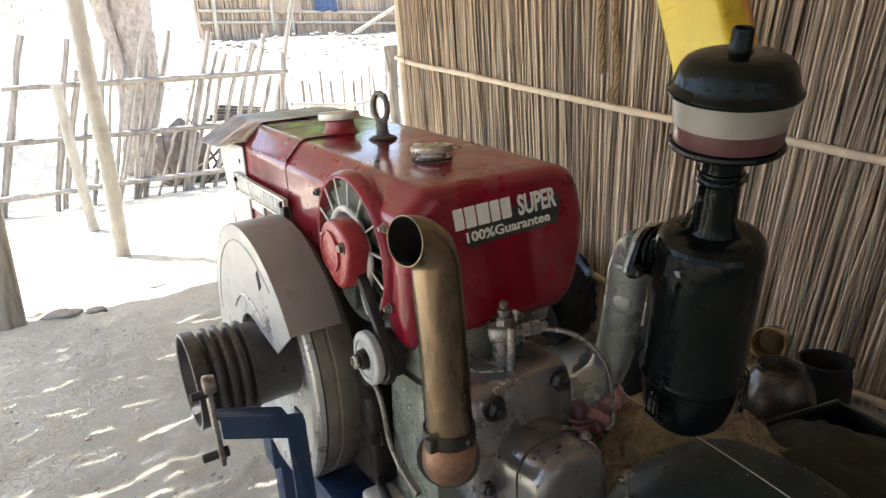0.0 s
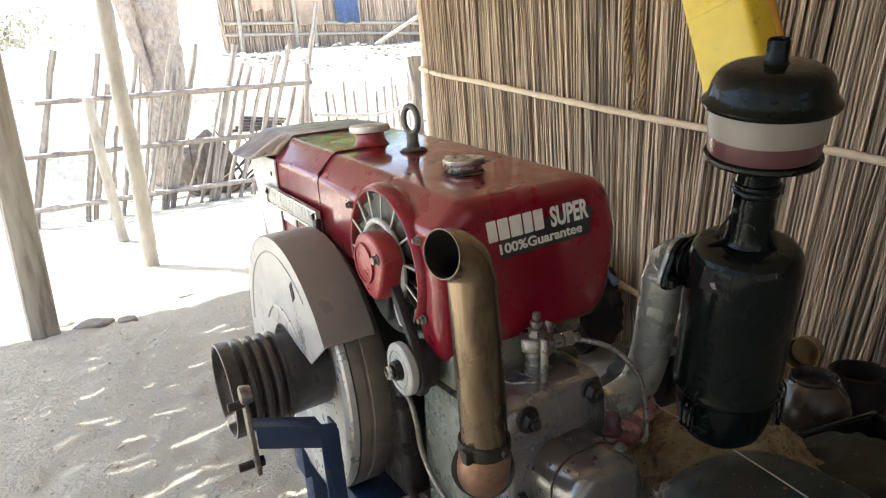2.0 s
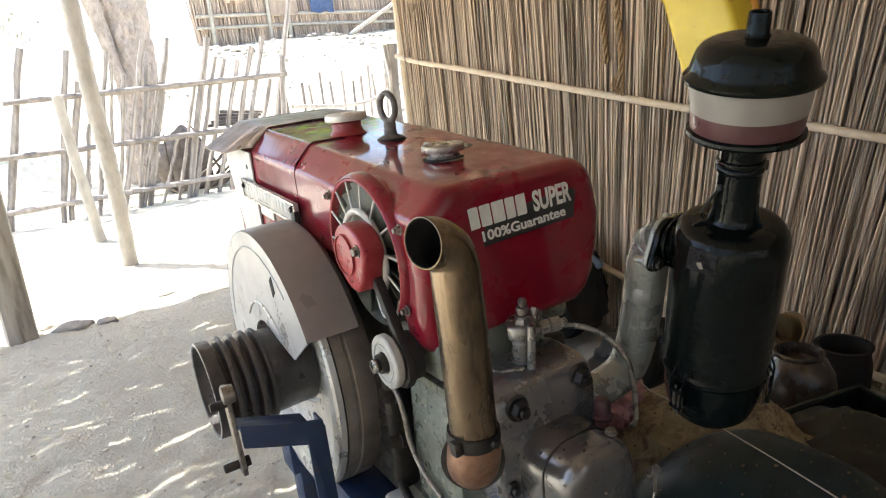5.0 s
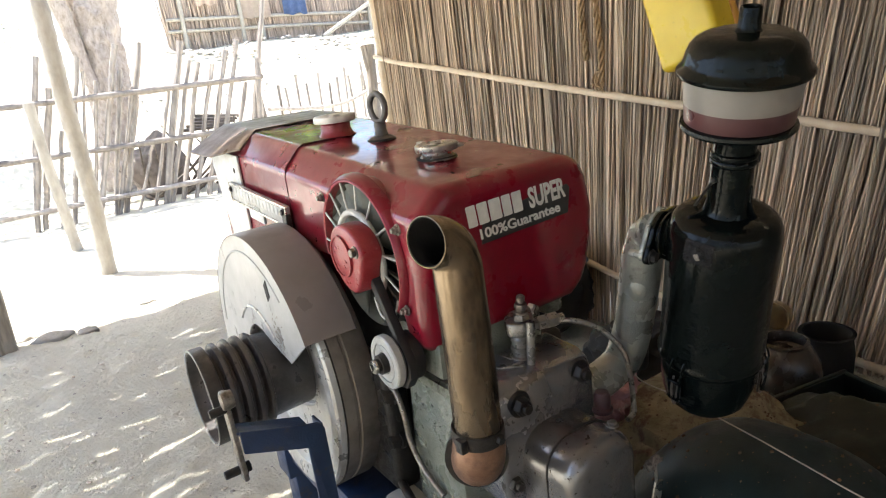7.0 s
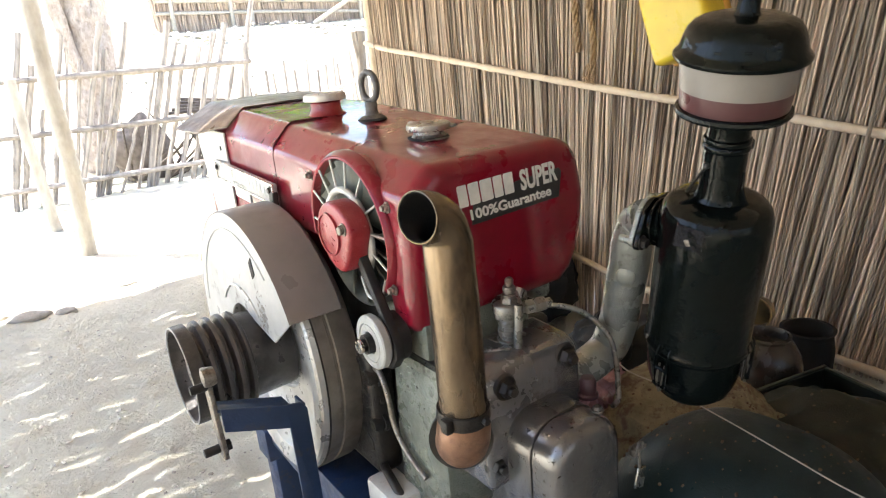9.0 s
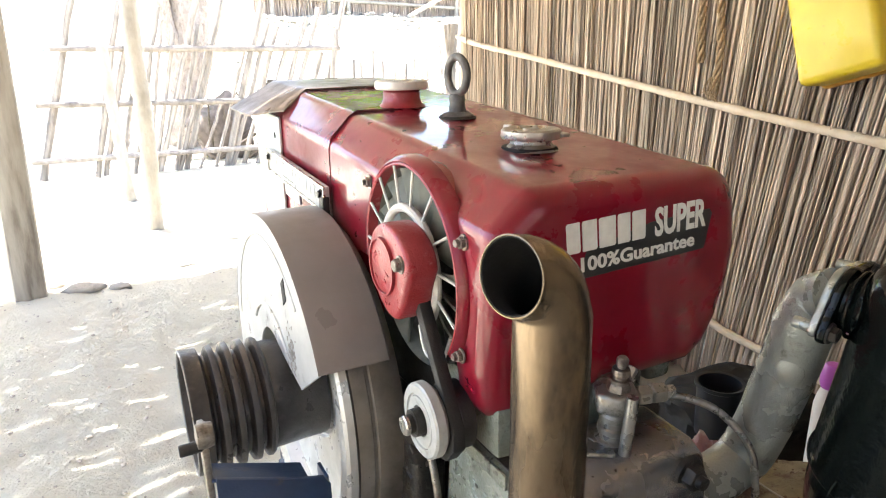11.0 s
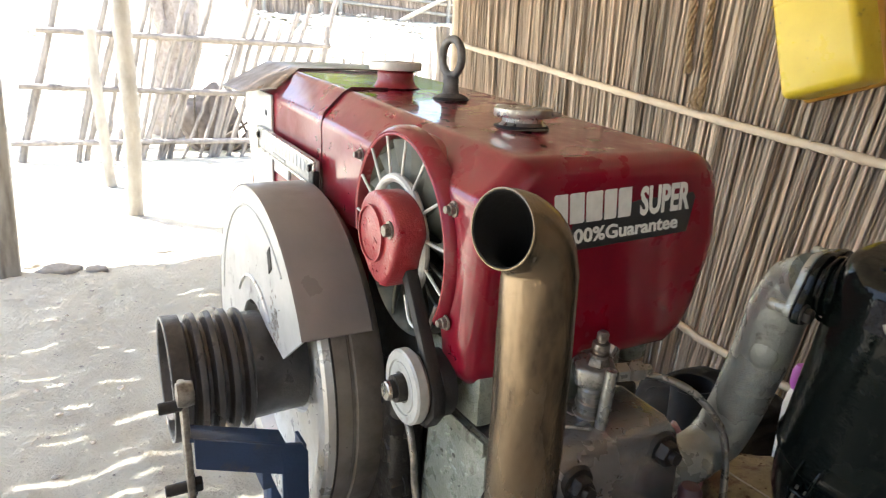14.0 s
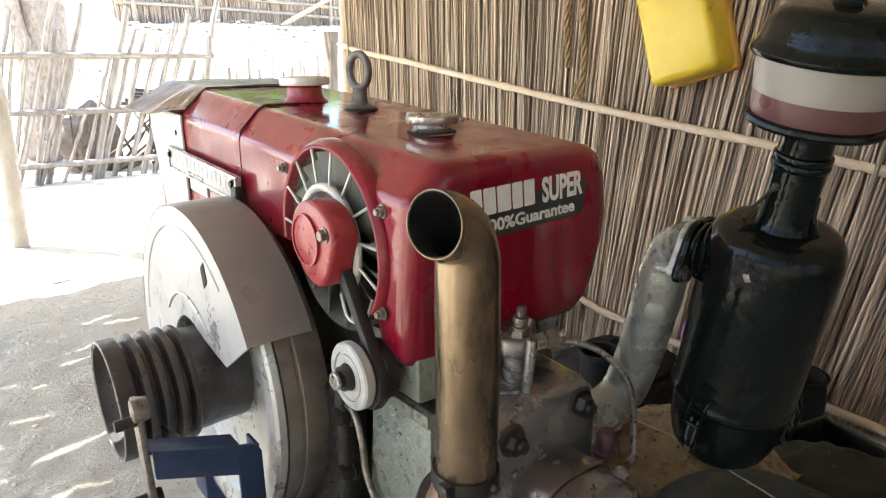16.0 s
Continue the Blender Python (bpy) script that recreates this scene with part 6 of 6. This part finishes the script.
for k in range(4500):
    lobe = rt.choice(((-2.6, 8.0, 5.0, 1.1), (-1.9, 9.4, 5.3, 1.2), (-3.4, 8.8, 5.2, 1.1)))
    d = Vector((rt.gauss(0, 1), rt.gauss(0, 1), rt.gauss(0, 0.75))).normalized() * lobe[3] * rt.uniform(0.45, 1.05)
    c = Vector(lobe[:3]) + d
    u = Vector((rt.uniform(-1, 1), rt.uniform(-1, 1), rt.uniform(-1, 1))).normalized()
    w = u.orthogonal().normalized()
    s = rt.uniform(0.05, 0.10)
    vs = [crown.verts.new(c + u * s), crown.verts.new(c + w * s * 0.45), crown.verts.new(c - u * s), crown.verts.new(c - w * s * 0.45)]
    crown.faces.new(vs)
tagged(part("crown", crown, LEAF, tree, "green leafy crown"), kind="stuff")
for a, b in (((0.95, 7.45, 3.7), (-1.6, 9.2, 5.0)), ((0.9, 7.4, 3.4), (-1.2, 8.4, 4.8)), ((0.2, 7.2, 3.5), (-2.4, 8.0, 4.8))):
    part("limb", tube(smooth_path([a, tuple((p + q) / 2 + 0.1 for p, q in zip(a, b)), b], 4), [0.07 - 0.005 * k for k in range(9)], 8), BARK, tree)

hut = thing("reed_hut", (5.0, 12.0, 1.6), "reed-walled hut on the sandy bank with washing hung on it", "hut")
rh = random.Random(15)
hw = bmesh.new()
for k in range(560):
    x = 2.56 + k * 0.009 + rh.uniform(-0.008, 0.008)
    zz = ground_height(x, 12.0)
    own = bmesh.new()
    own.from_mesh(REEDS[k % len(REEDS)])
    own.transform(Matrix.Translation((x, 12.0 + rh.uniform(-0.03, 0.03), zz - 0.05)) @ Matrix.Rotation(rh.gauss(0, 0.03), 4, "Y") @ Matrix.Diagonal((1.5, 1.5, rh.uniform(0.53, 0.55), 1)))
    hw = join(hw, own)
tagged(part("wall", hw, HUTREED, hut, "", 60), kind="stuff")
tagged(part("reed_mat", slab([(2.60, 1.45), (7.55, 1.45), (7.55, 2.66), (2.60, 2.66)], 12.05, 12.07, "y", 0), HUTREED, hut), kind="stuff")
for z in (2.12, 1.92):
    part("rail", bamboo([(2.6, 11.93, z + 0.06), (5.0, 11.93, z - 0.02), (7.6, 11.93, z - 0.14)], 0.030, 0.5), PALEPOLE, hut)
for x in (2.86, 3.92, 4.30, 6.62):
    part("post", tube([(x, 11.9, 1.4), (x + 0.03, 11.9, 2.72)], 0.038, 10), PALEPOLE, hut)
part("brace", tube([(5.38, 11.6, 1.62), (6.65, 11.85, 2.20)], 0.04, 10), PALEPOLE, hut)


def hung_cloth(x0, x1, z0, z1, material, label, seed):
    bm = bmesh.new()
    grid = [[bm.verts.new((x0 + (x1 - x0) * i / 12, 11.86 + 0.03 * math.sin(i * 1.3 + seed) * (1 - j / 8), z0 + (z1 - z0) * j / 8 + (0.02 * math.sin(i * 0.9 + seed) if j == 0 else 0))) for i in range(13)] for j in range(9)]
    for a, b in zip(grid, grid[1:]):
        for i in range(12):
            bm.faces.new((a[i], a[i + 1], b[i + 1], b[i]))
    bmesh.ops.solidify(bm, geom=list(bm.faces), thickness=0.006)
    return alone("hung_cloth", bm, material, ((x0 + x1) / 2, 11.86, z0), label, "cloth", "washing on the hut", angle=60)


hung_cloth(4.78, 5.24, 2.10, 2.74, CLOTHBLUE, "blue cloth hung on the hut wall", 1)
hung_cloth(3.98, 4.50, 2.10, 2.74, CLOTH, "washed pale cloth hung on the hut wall", 2)
hung_cloth(3.14, 3.52, 2.38, 2.74, CLOTH, "washed pale cloth hung on the hut wall", 3)

grove = thing("tree", (6.5, 16.2, 2.2), "leafy green tree standing behind the hut", "tree")
for x in (5.2, 6.8, 8.6):
    part("trunk", tube(smooth_path([(x, 16.2, 1.9), (x + 0.1, 16.2, 3.2), (x + 0.05, 16.1, 4.4)], 5), [0.13 - 0.006 * q for q in range(11)], 10), BARK, grove)
rg = random.Random(6)
leaves = bmesh.new()
for k in range(17000):
    lobe = rg.choice(((4.5, 16.0, 4.55, 0.85), (5.0, 16.3, 4.6, 0.9), (5.6, 16.1, 4.5, 1.1), (6.4, 16.0, 4.6, 1.1), (7.2, 16.1, 4.1, 0.95), (7.9, 16.1, 3.7, 0.8), (8.8, 16.1, 3.7, 0.8)))
    c = Vector(lobe[:3]) + Vector((rg.gauss(0, 1), rg.gauss(0, 0.5), rg.gauss(0, 0.85))).normalized() * lobe[3] * rg.uniform(0.15, 1.05)
    u = Vector((rg.uniform(-1, 1), rg.uniform(-1, 1), rg.uniform(-1, 1))).normalized()
    w = u.orthogonal().normalized()
    s = rg.uniform(0.09, 0.17)
    leaves.faces.new([leaves.verts.new(c + q) for q in (u * s, w * s * 0.5, -u * s, -w * s * 0.5)])
tagged(part("crown", leaves, LEAF, grove, "green leafy crown"), kind="stuff")

bush = bmesh.new()
rb = random.Random(41)
for k in range(4000):
    c = rb.choice(((-3.2, 17, 0.5), (-4.6, 18, 0.8), (-1.5, 19, 0.5)))
    p = Vector((c[0] + rb.gauss(0, 0.8), c[1] + rb.gauss(0, 0.8), 0))
    p.z = ground_height(p.x, p.y) + abs(rb.gauss(0, c[2]))
    u = Vector((rb.uniform(-1, 1), rb.uniform(-1, 1), rb.uniform(-1, 1))).normalized()
    w = u.orthogonal().normalized()
    s = rb.uniform(0.05, 0.11)
    bush.faces.new([bush.verts.new(p + q) for q in (u * s, w * s * 0.5, -u * s, -w * s * 0.5)])
alone("shrubs", bush, DRYLEAF, (-3, 17, 2.0), "dry scattered shrubs on the far bank", "shrub", kind="stuff")

stump = bmesh.new()
bmesh.ops.create_icosphere(stump, subdivisions=4, radius=1.0)
for v in stump.verts:
    d = 1 + 0.3 * noise.noise(v.co * 1.6 + Vector((4, 1, 2))) + 0.12 * noise.noise(v.co * 5)
    v.co = Vector((0.95 + v.co.x * d * 0.27, 6.75 + v.co.y * d * 0.25, max(-0.03, 0.20 + v.co.z * d * 0.42)))
alone("tree_stump", stump, surface("dark_rotten_wood", (0.20, 0.165, 0.14), (0.13, 0.108, 0.09), 0.85, 0, 14, 0.6), (0.95, 6.75, 0.0), "dark rotten stump behind the bamboo fence", "stump", angle=60)
DARKSTICK = surface("dark_dry_branch", (0.16, 0.13, 0.105), (0.09, 0.075, 0.06), 0.8, 0, 20, 0.3, vary=0.3)
deb = bmesh.new()
for k in range(46):
    x, y = rf.uniform(0.75, 1.75), rf.uniform(6.35, 6.9)
    z = ground_height(x, y)
    a = rf.uniform(-0.7, 2.4)
    ln = rf.uniform(0.3, 0.75)
    e = (x + ln * math.cos(a), y + rf.uniform(-0.2, 0.2), z + abs(ln * math.sin(a)) + rf.uniform(0.0, 0.15))
    deb = tube([(x, y, z + 0.02), tuple((p + q) / 2 + rf.uniform(-0.03, 0.03) for p, q in zip((x, y, z), e)), e], [0.017, 0.013, 0.008], 7, deb)
for k in range(5):
    x = 1.25 + 0.05 * k
    deb = tube([(x, 6.6 + 0.05 * k, 0.62 + 0.03 * k), (x + 0.45, 6.62, 0.60 + 0.02 * k)], 0.020, 7, deb)
alone("brushwood", deb, DARKSTICK, (1.3, 6.6, 0.1), "heap of dry dark sticks behind the fence", "brushwood", kind="stuff")


def scatter(name, spots, material, label, category, at):
    """Many small rough stones or clods in one mesh."""
    base = bmesh.new()
    bmesh.ops.create_icosphere(base, subdivisions=1, radius=1.0)
    bv, bf = [v.co.copy() for v in base.verts], [[v.index for v in fc.verts] for fc in base.faces]
    base.free()
    vv, ff = [], []
    rs = random.Random(len(spots))
    for x, y, s in spots:
        n0 = len(vv)
        z = ground_height(x, y)
        kx, ky, kz, w = rs.uniform(0.7, 1.4), rs.uniform(0.7, 1.3), rs.uniform(0.35, 0.7), rs.uniform(0, 6.3)
        for v in bv:
            d = s * rs.uniform(0.75, 1.2)
            vx, vy = v.x * kx * d, v.y * ky * d
            vv.append((x + vx * math.cos(w) - vy * math.sin(w) - at[0], y + vx * math.sin(w) + vy * math.cos(w) - at[1], z + v.z * kz * d - at[2]))
        ff += [[i + n0 for i in q] for q in bf]
    me = bpy.data.meshes.new(name)
    me.from_pydata(vv, [], ff)
    me.materials.append(material)
    ob = new(name, me)
    ob.location = at
    return tagged(ob, label, category, kind="stuff")


rs_ = random.Random(55)
CLOD = surface("dusty_clod", (0.58, 0.52, 0.42), (0.46, 0.41, 0.33), 0.9, 0, 60, 0.3, vary=0.25)
scatter("pebbles", [(rs_.uniform(-1.5, 1.35), rs_.uniform(0.1, 3.0), min(0.009, 0.0016 * rs_.paretovariate(1.6))) for _ in range(3600)], CLOD, "small clods and pebbles strewn over the earth floor", "pebbles", (0.0, 1.5, 0.0))
scatter("rubble", [(rs_.uniform(2.4, 7.0), rs_.gauss(11.2, 0.35), rs_.uniform(0.02, 0.07)) for _ in range(150)] + [(rs_.uniform(-3.5, 4.5), rs_.uniform(6.6, 10.5), rs_.uniform(0.01, 0.035)) for _ in range(260)], STONE, "loose stones strewn below the hut and over the bank", "rubble", (3.0, 10.0, 1.0))
